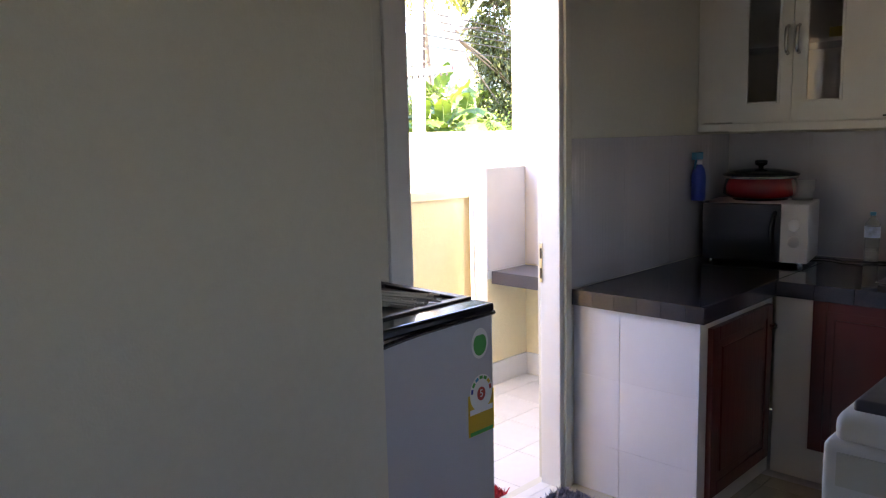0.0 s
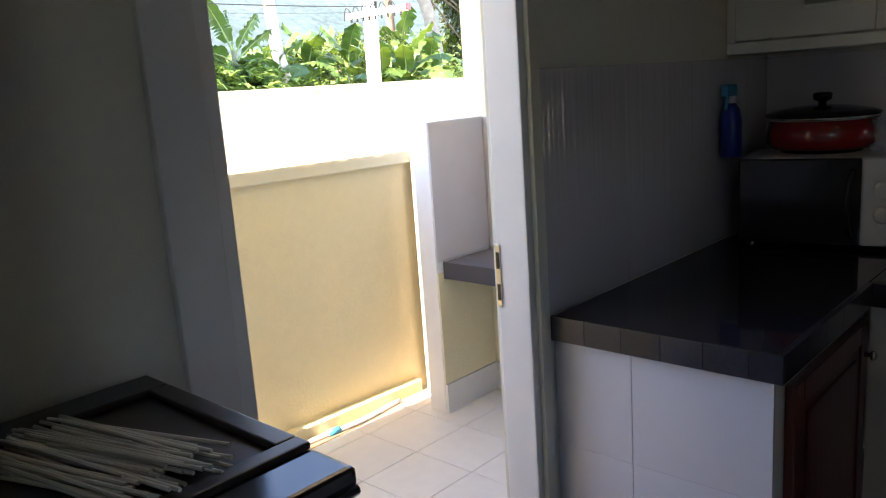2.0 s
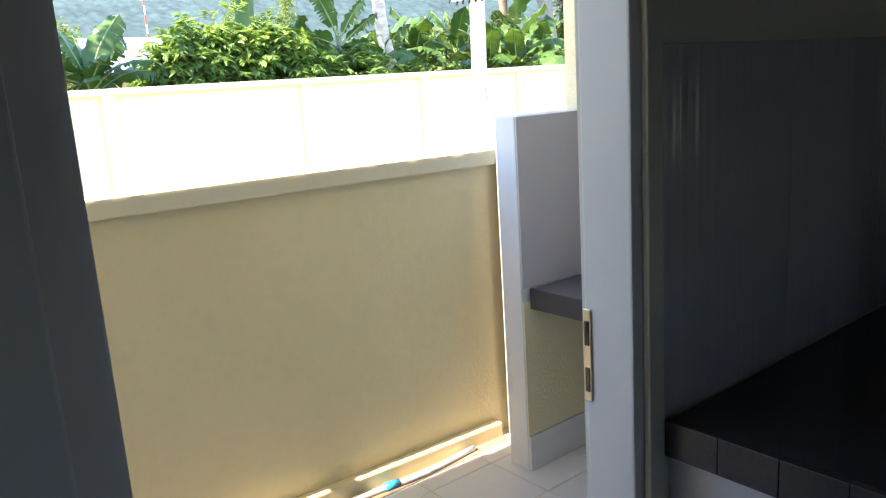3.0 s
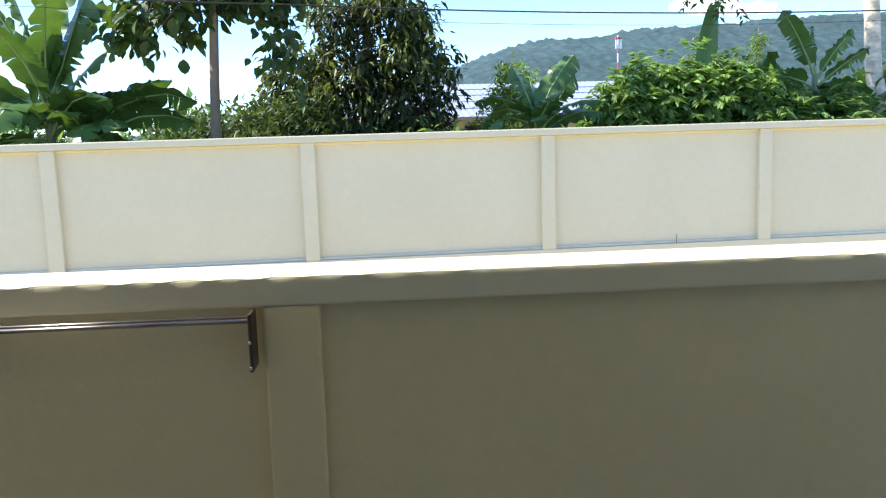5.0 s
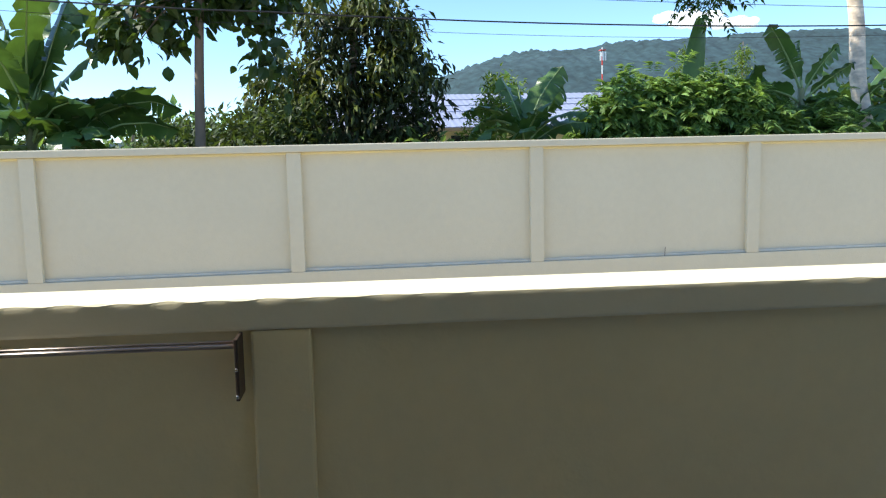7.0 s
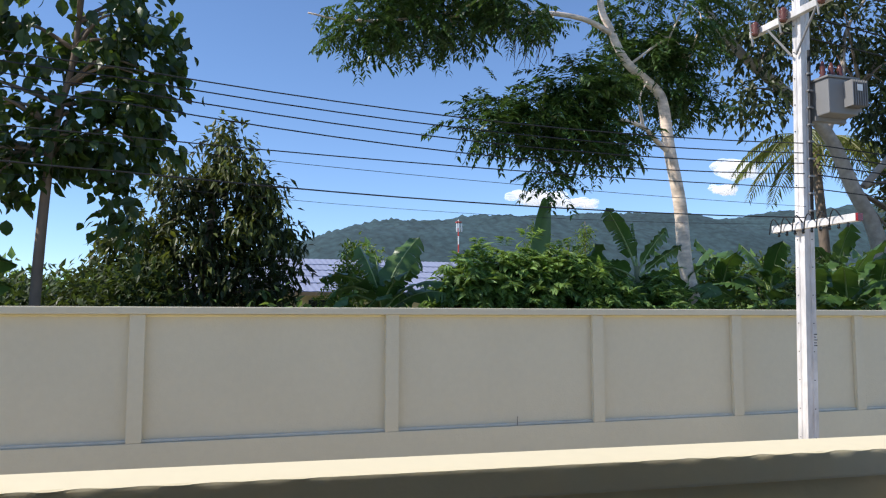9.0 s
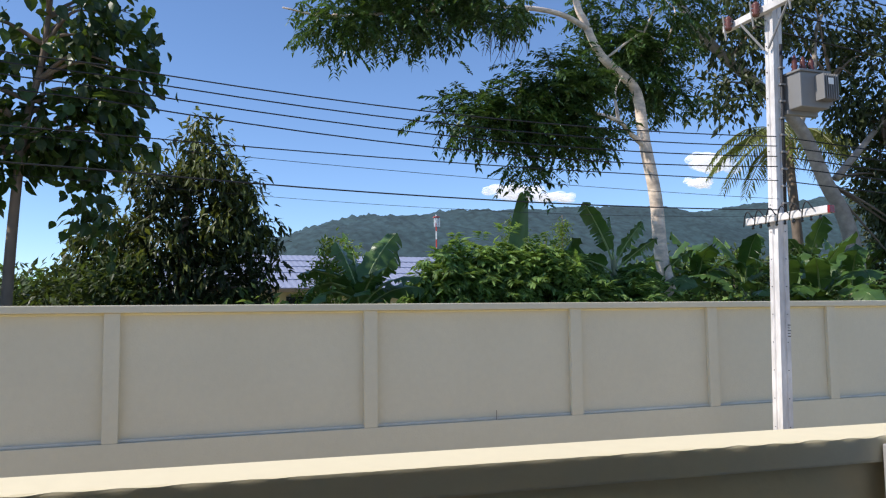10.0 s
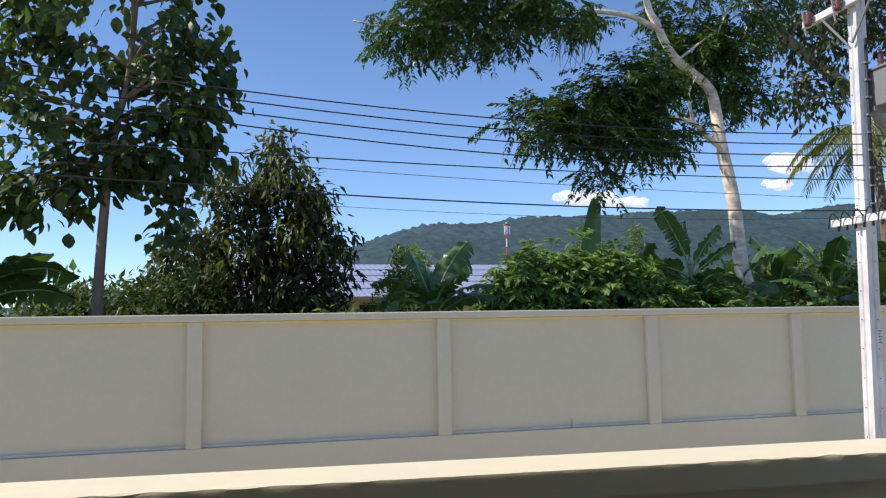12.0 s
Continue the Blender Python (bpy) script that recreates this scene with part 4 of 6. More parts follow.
def shag(name, x0, x1, y0, y1, z, rot, material, label, n, hgt, seed):
    """A pile mat: a backing and many small tufts."""
    t = thing(name, ((x0 + x1) / 2, (y0 + y1) / 2, z), label, "mat")
    t.rotation_euler = (0, 0, radians(rot))
    w, d = (x1 - x0) / 2, (y1 - y0) / 2
    local_part("backing", boxed(-w, -d, 0, w, d, 0.006, bevel=0.002), material, t)
    rng = np.random.default_rng(seed)
    c = np.stack([rng.uniform(-w, w, n), rng.uniform(-d, d, n), np.full(n, 0.005)], 1)
    top = c + np.stack([rng.normal(0, hgt * 0.5, n), rng.normal(0, hgt * 0.5, n), rng.uniform(0.6, 1.1, n) * hgt], 1)
    a = rng.uniform(0, np.pi, n)
    sd = np.stack([np.cos(a), np.sin(a), np.zeros(n)], 1) * 0.004
    v = np.stack([c - sd, c + sd, top + sd * 0.5, top - sd * 0.5], 1).reshape(-1, 3)
    f = np.arange(4 * n).reshape(n, 4)
    me = bpy.data.meshes.new("shag")
    me.from_pydata(v.tolist(), [], f.tolist())
    me.materials.append(material)
    p_ = new("shag", me)
    p_.parent = t
    p_["kind"] = "stuff"


shag("door_mat", 0.16, 0.80, -0.42, -0.014, 0.0, 0, M_RUG, "grey-blue shaggy mat inside the back door", 9000, 0.022, 5)
shag("red_mat", 0.2, 0.70, 0.19, 0.50, -0.05, 4, M_REDMAT, "red shaggy mat on the terrace outside the door", 5000, 0.022, 6)

# wrapped appliance on the floor and the light switch
ap = thing("washing_machine", (0.17, -1.58, 0), "white plastic-wrapped washing machine with a dark top on the floor", "washing machine")
part("body", boxed(-0.109, -1.86, 0.03, 0.45, -1.30, 0.845, bevel=0.022, seg=4), M_PLASTIC, ap, "", True)
part("shoulder", boxed(-0.095, -1.845, 0.83, 0.435, -1.315, 0.90, bevel=0.03, seg=4), M_PLASTIC, ap, "", True)
part("top_panel", boxed(-0.06, -1.80, 0.89, 0.41, -1.34, 0.922, bevel=0.012, seg=3), mat("dark_speckled_plastic", (0.07, 0.068, 0.085), 0.3, vary=0.6, scale=30), ap, "dark speckled top panel", True)
part("dome", turned([(0.17, 0.0), (0.175, 0.02), (0.16, 0.07), (0.10, 0.10), (0.03, 0.11)], 32, (0.19, -1.60, 0.921)), M_PLASTIC, ap, "white rounded lid", True)
part("tape", boxed(-0.1135, -1.43, 0.755, -0.1105, -1.33, 0.825), mat("clear_tape", (0.6, 0.6, 0.56), 0.25, vary=0.1), ap, "strip of packing tape")
for a in (-0.06, 0.40):
    for b in (-1.81, -1.35):
        part("foot", turned([(0.022, 0), (0.02, 0.031)], 10, (a, b, 0)), M_BLACK, ap)
sw = thing("light_switch", (-1.55, -0.70, 1.2), "white plastic light switch plate on the partition wall", "light switch")
part("plate", boxed(-1.488, -0.709, 1.148, -1.416, -0.7005, 1.224, bevel=0.003), M_PLASTIC, sw)
part("rocker", boxed(-1.488 + 0.035, -0.713, 1.148 + 0.03, -1.416 - 0.035, -0.7095, 1.224 - 0.03, bevel=0.0015), M_PLASTIC, sw)

# ---- lane furniture: utility pole, transformer, cables ----
PX, PY = 6.655, 6.86        # the foot of the pole, which leans to the east
PC = 6.76                   # the pole at the height of the cables
pole = thing("utility_pole", (PX, PY, -0.3), "weathered white concrete utility pole with cross-arms", "utility pole")


def h_pole(h):
    """A square pole with a shallow groove down two faces, tapering."""
    bm = bmesh.new()
    rings = []
    for z, w in ((-0.3, 0.072), (h * 0.5, 0.064), (h, 0.056)):
        g = w * 0.3
        sec = [(-w, -w), (-g, -w), (-g * 0.6, -w + 0.014), (g * 0.6, -w + 0.014), (g, -w), (w, -w), (w, w), (-w, w), (-w, g), (-w + 0.014, g * 0.6), (-w + 0.014, -g * 0.6), (-w, -g)]
        rings.append([bm.verts.new((PX + a, PY + b, z)) for a, b in sec])
    for a, b in zip(rings, rings[1:]):
        for k in range(12):
            bm.faces.new((a[k], a[(k + 1) % 12], b[(k + 1) % 12], b[k]))
    bm.faces.new(rings[0][::-1]), bm.faces.new(rings[-1])
    return bm


shaft = part("shaft", h_pole(7.2), M_CONC, pole)
for i in range(22):
    z = 0.2 + 0.3 * i
    for sx, sy in ((-0.066, 0.035), (0.03, -0.067)):
        part("bolt_hole", turned([(0.007, -0.004), (0.007, 0.004)], 8, (PX + sx + (-0.003 if sx < 0 else 0), PY + sy + (0 if sx < 0 else -0.003), z)), M_BLACK, shaft)
for k, (z, y0, y1) in enumerate(((4.81, 6.15, 7.52), (2.44, 6.05, 7.20))):
    arm = part("cross_arm", boxed(PX - 0.142, y0, z - 0.04, PX - 0.075, y1, z + 0.04, bevel=0.006), M_CONC, pole, "white concrete cross-arm")
    part("end_cap", boxed(PX - 0.140, y0 - 0.03, z - 0.038, PX - 0.077, y0 - 0.0005, z + 0.038), M_RED if k else M_WOOD, arm, "red painted end")
    if k == 0:
        for s in (-1, 1):
            part("brace", tubed([(PX - 0.13, PY + s * 0.36, z - 0.05), (PX - 0.10, PY + s * 0.03, z - 0.46)], 0.014, 6), M_GALV, arm, "grey steel brace")
        for y in (6.35, 6.9, 7.35):
            ins = part("insulator", turned([(0.03, 0), (0.045, 0.03), (0.03, 0.05), (0.05, 0.08), (0.03, 0.1), (0.05, 0.13), (0.02, 0.17)], 14, (PX - 0.2, y, z - 0.08)), mat("brown_porcelain", (0.14, 0.05, 0.035), 0.25), arm, "brown porcelain insulator", True)
            part("fuse_rod", tubed([(PX - 0.21, y + 0.08, z + 0.12), (PX - 0.22, y + 0.02, z - 0.2)], 0.012, 6), M_GALV, arm)
    else:
        for i in range(9):
            y = y0 + 0.1 + i * (y1 - y0 - 0.2) / 8
            part("insulator", turned([(0.010, 0), (0.017, 0.015), (0.012, 0.03), (0.017, 0.042), (0.008, 0.05)], 10, (PX - 0.128, y, z - 0.092)), M_BLACK, arm, "dark insulator", True)
        for i in range(6):
            y = y0 + 0.15 + i * 0.17
            part("lead", tubed(smooth_path([(PX - 0.17, y, z + 0.02), (PX - 0.2, y + 0.05, z + 0.1), (PX - 0.18, y + 0.12, z + 0.05), (PX - 0.17, y + 0.15, z - 0.06)], 3), 0.007, 5), M_WIRE, arm, "", True)
part("conduit", tubed([(PX + 0.03, PY - 0.082, 2.5), (PX + 0.028, PY - 0.078, 4.4)], 0.018, 8), M_WIRE, pole, "black cable riser", True)
for i in range(9):
    part("strap", boxed(PX - 0.003, PY - 0.102, 2.6 + 0.19 * i, PX + 0.06, PY - 0.062, 2.62 + 0.19 * i), M_GALV, pole)
for i, w in enumerate((0.05, 0.035, 0.06, 0.045, 0.055)):
    part("stencil_line", boxed(PX + 0.03, PY - 0.0735, 1.28 - 0.03 * i, PX + 0.03 + w * 0.7, PY - 0.0685, 1.288 - 0.03 * i), M_BLACK, pole)

pole.rotation_euler = (0, 0.029, 0)

tf = thing("transformer", (7.25, 6.75, 4.0), "grey painted pole-mounted transformer with cooling fins", "transformer")
TX, TY, TZ = 7.07, 6.78, 3.86
part("tank", boxed(TX - 0.2, TY - 0.2, TZ - 0.21, TX + 0.2, TY + 0.2, TZ + 0.18, bevel=0.012), M_GALV, tf)
part("lid", boxed(TX - 0.22, TY - 0.22, TZ + 0.181, TX + 0.22, TY + 0.22, TZ + 0.205, bevel=0.005), M_GALV, tf)
part("bracket", boxed(PX + 0.19, TY - 0.03, TZ - 0.26, TX + 0.2, TY + 0.03, TZ - 0.211), M_GALV, tf)
for i in range(7):
    part("cooling_fin", boxed(TX + 0.0 + 0.032 * i, TY - 0.33, TZ - 0.14, TX + 0.010 + 0.032 * i, TY - 0.2005, TZ + 0.14), M_GALV, tf)
for i in range(5):
    part("cooling_fin", boxed(TX + 0.2005, TY - 0.16 + 0.07 * i, TZ - 0.16, TX + 0.29, TY - 0.15 + 0.07 * i, TZ + 0.14), M_GALV, tf)
for i in range(3):
    part("bushing", turned([(0.025, 0), (0.04, 0.03), (0.025, 0.05), (0.04, 0.08), (0.025, 0.10), (0.035, 0.13), (0.012, 0.2)], 12, (TX - 0.12 + 0.12 * i, TY - 0.05, TZ + 0.2055)), mat("bushing_porcelain", (0.12, 0.04, 0.03), 0.25), tf, "brown porcelain bushing", True)
part("rating_plate", boxed(TX + 0.06, TY - 0.334, TZ + 0.02, TX + 0.13, TY - 0.3305, TZ + 0.09), M_STICKW, tf, "white rating plate")

for i, (za, zm, zr, r) in enumerate(((3.423, 3.295, 3.339, 0.0054), (3.336, 3.195, 3.232, 0.0054), (3.235, 3.086, 3.118, 0.0054), (3.125, 2.964, 3.006, 0.0054), (2.887, 2.837, 2.85, 0.0048), (2.809, 2.716, 2.648, 0.0024), (2.59, 2.51, 2.529, 0.0060), (2.491, 2.406, 2.458, 0.0018))):
    # from the pole to the left, with the sag that the span has
    xr, xm, xa = PC - 0.09, 2.78, 0.35
    pts = []
    for k in range(41):
        x = xr + (-16 - xr) * k / 40
        L0 = zr * (x - xm) * (x - xa) / ((xr - xm) * (xr - xa))
        L1 = zm * (x - xr) * (x - xa) / ((xm - xr) * (xm - xa))
        L2 = za * (x - xr) * (x - xm) / ((xa - xr) * (xa - xm))
        q2 = max(-0.012, min(0.012, (za - zm) / (xa - xm) / 12))
        pts.append((x, PY - 0.1 + 0.02 * i * 0, L0 + L1 + L2 if x > xa - 0.5 else za + (zm - za) * (x - xa) / (xm - xa) * 1.05 + 0.006 * (x - xa) ** 2))
    solid("power_cable", tubed(pts, r * 1.05, 6), M_WIRE, "black overhead power cable strung from the pole", "cable", group="overhead cables", smooth=True)
    e = []
    for k in range(13):
        x = PC + 0.09 + 14 * k / 12
        e.append((x, PY - 0.1, zr - 0.055 * (x - PC) + 0.004 * (x - PC) ** 2))
    if i < 5:
        solid("power_cable", tubed(e, r * 1.25, 6), M_WIRE, "black overhead power cable running on past the pole", "cable", group="overhead cables", smooth=True)
for i, dy in enumerate((-0.55, 0.1, 0.55)):
    solid("high_cable", tubed([(PC - 0.13, PY + dy, 4.9), (PC + 4, PY + dy, 4.55), (PC + 14, PY + dy, 4.3)], 0.008, 6), M_WIRE, "black high-voltage cable on the upper cross-arm", "cable", group="overhead cables", smooth=True)


# ---- plants ----
LEAF_V = np.array([(0, 0, 0), (0.38, 0.5, 0.07), (1, 0, -0.12), (0.38, -0.5, 0.07), (0.45, 0, 0)])
LEAF_F = np.array([(0, 4, 1), (1, 4, 2), (0, 3, 4), (3, 2, 4)])
# a rounder leaf with a folded midrib and a drooping tip
BROAD_V = np.array([(0, 0, 0), (1, 0, -0.2), (0.18, 0.36, 0.05), (0.45, 0.5, 0.06), (0.78, 0.3, -0.04), (0.18, -0.36, 0.05), (0.45, -0.5, 0.06), (0.78, -0.3, -0.04), (0.45, 0, -0.01), (0.78, 0, -0.1)])
BROAD_F = np.array([(0, 8, 3), (0, 3, 2), (8, 9, 4), (8, 4, 3), (9, 1, 4), (0, 6, 8), (0, 5, 6), (8, 7, 9), (8, 6, 7), (9, 7, 1)])


def leaves(name, c, d, nrm, length, width, material, parent, TV=LEAF_V, TF=LEAF_F):
    """Many small folded leaves as one mesh: base points, directions, face normals."""
    d = d / np.linalg.norm(d, axis=1, keepdims=True)
    s = np.cross(nrm, d)
    s /= np.linalg.norm(s, axis=1, keepdims=True) + 1e-9
    n = np.cross(d, s)
    L, W = length[:, None, None], width[:, None, None]
    v = c[:, None] + TV[None, :, 0:1] * L * d[:, None] + TV[None, :, 1:2] * W * s[:, None] + TV[None, :, 2:3] * L * n[:, None]
    f = (np.arange(len(c))[:, None, None] * len(TV) + TF[None]).reshape(-1, 3)
    me = bpy.data.meshes.new(name)
    v = v.reshape(-1, 3) - np.array(parent.location)
    me.from_pydata(v.tolist(), [], f.tolist())
    me.materials.append(material)
    ob = new(name, me)
    ob.parent = parent
    return ob


def clumps(blobs, per, spread, rng):
    """Points gathered in twig-end clumps inside ellipsoids; also the clump centres."""
    pts, cents, outs = [], [], []
    for (cx, cy, cz, rx, ry, rz), n in blobs:
        for _ in range(n):
            u = rng.normal(size=3)
            u /= np.linalg.norm(u)
            r = rng.uniform(0.45, 1.0) ** 0.6
            q = np.array((cx, cy, cz)) + u * r * np.array((rx, ry, rz))
            cents.append(q)
            pts.append(q + rng.normal(size=(per, 3)) * spread)
            outs.append(np.tile(u, (per, 1)))
    return np.concatenate(pts), np.concatenate(outs), np.array(cents)


def simple_crown(name, blobs, per, spread, length, ratio, droop, material, parent, seed, part_name="crown", broad=False):
    rng = np.random.default_rng(seed)
    p, u, cents = clumps(blobs, per, spread, rng)
    n = len(p)
    d = u * 0.7 + rng.normal(size=(n, 3)) * 0.6 + np.array((0, 0, -droop))
    nr = rng.normal(size=(n, 3)) * 0.5 + np.array((0, 0, 1.0))
    ln = length * rng.uniform(0.6, 1.25, n)
    leaves(part_name, p, d, nr, ln, ln * ratio, material, parent, *((BROAD_V, BROAD_F) if broad else (LEAF_V, LEAF_F)))
    return cents


def pinnate_crown(blobs, per, spread, frond, leaf, material, parent, seed):
    """A crown of feather-shaped leaves: each has a drooping midrib with paired leaflets."""
    rng = np.random.default_rng(seed)
    p, u, cents = clumps(blobs, per, spread, rng)
    n = len(p)
    d = u * 0.8 + rng.normal(size=(n, 3)) * 0.6 + np.array((0, 0, -0.25))
    d /= np.linalg.norm(d, axis=1, keepdims=True)
    s = np.cross(d, np.array((0, 0, 1.0)) + rng.normal(size=(n, 3)) * 0.2)
    s /= np.linalg.norm(s, axis=1, keepdims=True) + 1e-9
    C, D, N = [], [], []
    for k in range(7):
        t = (k + 1) / 7
        base = p + d * frond * t + np.array((0, 0, -0.25)) * frond * t * t
        for sg in (-1, 1):
            C.append(base)
            D.append(s * sg + d * 0.55 + np.array((0, 0, -0.35)) + rng.normal(size=(n, 3)) * 0.12)
            N.append(np.tile((0, 0, 1.0), (n, 1)) + rng.normal(size=(n, 3)) * 0.3)
    C, D, N = np.concatenate(C), np.concatenate(D), np.concatenate(N)
    ln = leaf * rng.uniform(0.7, 1.2, len(C))
    leaves("crown", C, D, N, ln, ln * 0.36, material, parent)
    return cents


def limbs(parent, starts, cents, count, r, material, seed):
    rng = random.Random(seed)
    for i in range(count):
        c = Vector(cents[rng.randrange(len(cents))])
        s = min((Vector(q) for q in starts), key=lambda q: (q - c).length + (0.8 if q.z > c.z else 0))
        m = s.lerp(c, 0.5) + Vector((rng.uniform(-0.15, 0.15), rng.uniform(-0.15, 0.15), rng.uniform(0.0, 0.25)))
        part("limb", tubed(smooth_path([s, m, c], 4), [r * (1 - 0.85 * k / 8) for k in range(9)], 6), material, parent, "", True)


# broad-leaved tree behind the boundary wall
t1 = thing("broadleaf_tree", (-1.16, 9.0, -0.3), "tall broad-leaved tree with a slim grey trunk and large drooping leaves", "tree")
tr1 = smooth_path([(-1.12, 9.0, -0.3), (-1.09, 9.0, 1.59), (-1.03, 9.0, 2.86), (-0.95, 9.0, 3.57), (-0.82, 9.0, 4.3), (-0.7, 9.1, 6.3)], 5)
part("trunk", tubed(tr1, [0.064 - 0.0017 * k for k in range(len(tr1))], 12), M_BARK, t1, "", True)
ce = simple_crown("crown", (((-0.95, 9.0, 4.9, 1.05, 0.9, 0.9), 80), ((-0.15, 9.0, 4.2, 0.38, 0.5, 0.55), 34), ((-0.35, 9.0, 3.45, 0.42, 0.45, 0.34), 28), ((-1.7, 9.0, 3.55, 0.5, 0.5, 0.26), 16), ((-1.62, 9.0, 2.86, 0.46, 0.4, 0.28), 26), ((-1.3, 9.0, 3.02, 0.3, 0.35, 0.2), 9), ((-0.7, 9.0, 3.4, 0.4, 0.4, 0.3), 18), ((-1.05, 9.0, 3.25, 0.35, 0.45, 0.25), 9), ((-0.45, 9.0, 2.85, 0.22, 0.3, 0.16), 7), ((-0.25, 9.1, 2.5, 0.15, 0.25, 0.15), 5), ((-2.1, 9.0, 4.5, 0.5, 0.5, 0.6), 28), ((-0.85, 9.0, 6.3, 1.0, 0.9, 0.7), 34)), 11, 0.12, 0.165, 0.68, 0.75, M_LEAF_BROAD, t1, 11, broad=True)
limbs(t1, tr1[12:], ce, 40, 0.028, M_BARK, 1)

# dense dark tree
t2 = thing("mango_tree", (0.55, 11.0, -0.3), "dense dark green mango-like tree behind the boundary wall", "tree")
tr2 = smooth_path([(0.55, 11, -0.3), (0.6, 11, 1.4), (0.65, 11, 2.6), (0.75, 11, 3.7)], 4)
part("trunk", tubed(tr2, [0.11 - 0.006 * k for k in range(len(tr2))], 10), M_BARK, t2, "", True)
MANGO = (((0.82, 11, 3.7, 0.22, 0.25, 0.32), 15), ((0.95, 11, 3.25, 0.45, 0.4, 0.25), 34), ((1.35, 11, 3.05, 0.22, 0.3, 0.16), 12), ((0.25, 11, 3.1, 0.4, 0.4, 0.26), 26), ((1.2, 11, 2.65, 0.45, 0.5, 0.32), 46), ((1.62, 11, 2.6, 0.2, 0.3, 0.14), 13),
         ((0.4, 11, 2.5, 0.5, 0.5, 0.4), 52), ((-0.3, 11, 2.4, 0.4, 0.4, 0.32), 34), ((1.15, 11, 1.9, 0.5, 0.5, 0.5), 66), ((0.3, 11, 1.75, 0.75, 0.6, 0.55), 96), ((-0.5, 11, 1.55, 0.5, 0.5, 0.4), 40), ((1.48, 11, 1.6, 0.26, 0.4, 0.38), 26), ((1.66, 10.9, 2.15, 0.14, 0.2, 0.2), 9))
ce = simple_crown("crown", MANGO, 20, 0.12, 0.155, 0.36, 0.8, M_LEAF_DARK, t2, 12)
limbs(t2, tr2[5:], ce, 24, 0.025, M_BARK, 2)
# Olive leaves put the crown's sunlit top and near side into the colour.
lit_blobs = [((0.82, 11, 3.8, 0.22, 0.3, 0.32), 20), ((0.25, 10.8, 3.4, 0.4, 0.35, 0.25), 18), ((1.0, 10.7, 3.4, 0.4, 0.3, 0.3), 18), ((1.4, 10.7, 3.2, 0.2, 0.25, 0.15), 6), ((-0.4, 10.6, 2.6, 0.4, 0.3, 0.3), 12), ((1.3, 10.5, 2.7, 0.4, 0.2, 0.3), 12), ((0.5, 10.4, 2.3, 0.6, 0.2, 0.4), 12)]
simple_crown("young_foliage", lit_blobs, 12, 0.10, 0.15, 0.34, 1.0, M_LEAF_OLIVE, t2, 19, "young_foliage")

# pale-barked tree with feathery leaves
t3 = thing("feather_leaf_tree", (8.45, 11.0, -0.3), "tall pale-barked tree with a bent trunk and feathery leaves", "tree")
tr3 = smooth_path([(8.42, 11, -0.3), (8.31, 11, 1.62), (8.17, 11, 2.4), (8.10, 11, 3.35), (7.92, 11, 4.29), (7.84, 11, 4.95), (7.70, 11, 5.25), (7.15, 11, 5.66), (6.85, 11, 6.2), (6.68, 11, 6.7), (6.7, 11, 8.4)], 5)
part("trunk", tubed(tr3, [0.135 - 0.0018 * k for k in range(len(tr3))], 14), M_BARK_PALE, t3, "", True)
for pts, r in (([(7.93, 11, 4.2), (7.6, 10.9, 4.36), (7.2, 10.7, 4.52), (6.2, 10.3, 4.5), (5.2, 10.15, 4.34), (4.4, 10.15, 4.2)], 0.05), ([(7.2, 11, 5.62), (7.9, 10.9, 6.1), (8.6, 11.3, 6.0)], 0.024), ([(6.9, 11, 6.1), (6.3, 10.9, 6.25), (5.4, 10.8, 6.2), (4.0, 10.9, 6.0), (2.6, 10.9, 5.75), (1.9, 10.8, 5.75)], 0.05), ([(7.3, 10.8, 4.55), (7.25, 10.8, 5.0), (7.4, 10.8, 5.3)], 0.03), ([(6.68, 11, 6.7), (5.6, 10.9, 6.9), (4.4, 10.8, 6.8)], 0.035)):
    sp_ = smooth_path(pts, 5)
    part("limb", tubed(sp_, [r * (1 - 0.8 * k / len(sp_)) for k in range(len(sp_))], 8), M_BARK_PALE, t3, "", True)
B3 = (((4.44, 10.15, 4.21, 0.39, 0.37, 0.24), 21), ((5.14, 10.15, 4.33, 0.47, 0.37, 0.23), 24), ((5.60, 10.15, 4.55, 0.46, 0.46, 0.38), 38), ((5.96, 10.15, 4.84, 0.41, 0.36, 0.27), 24), ((6.38, 10.15, 4.14, 0.29, 0.37, 0.18), 13), ((5.88, 10.15, 4.10, 0.32, 0.37, 0.16), 12), ((5.30, 10.15, 3.58, 0.13, 0.13, 0.23), 7),
      ((2.7, 10.8, 5.75, 0.42, 0.5, 0.22), 18), ((3.4, 10.8, 5.9, 0.5, 0.6, 0.35), 28), ((4.2, 10.8, 6.1, 0.5, 0.6, 0.35), 27), ((3.8, 10.8, 6.5, 1.1, 0.7, 0.3), 24), ((4.8, 10.1, 6.05, 0.6, 0.45, 0.3), 22), ((7.7, 11.4, 5.9, 0.5, 0.5, 0.5), 34), ((8.3, 11.5, 5.75, 0.5, 0.6, 0.6), 49), ((8.75, 11.5, 5.2, 0.35, 0.4, 0.25), 14), ((7.1, 11.4, 5.6, 0.3, 0.3, 0.3), 7), ((8.2, 11.5, 6.8, 1.2, 0.8, 0.6), 43))
ce = pinnate_crown(B3, 7, 0.13, 0.30, 0.125, M_LEAF_PINNATE, t3, 13)
rngt = random.Random(17)
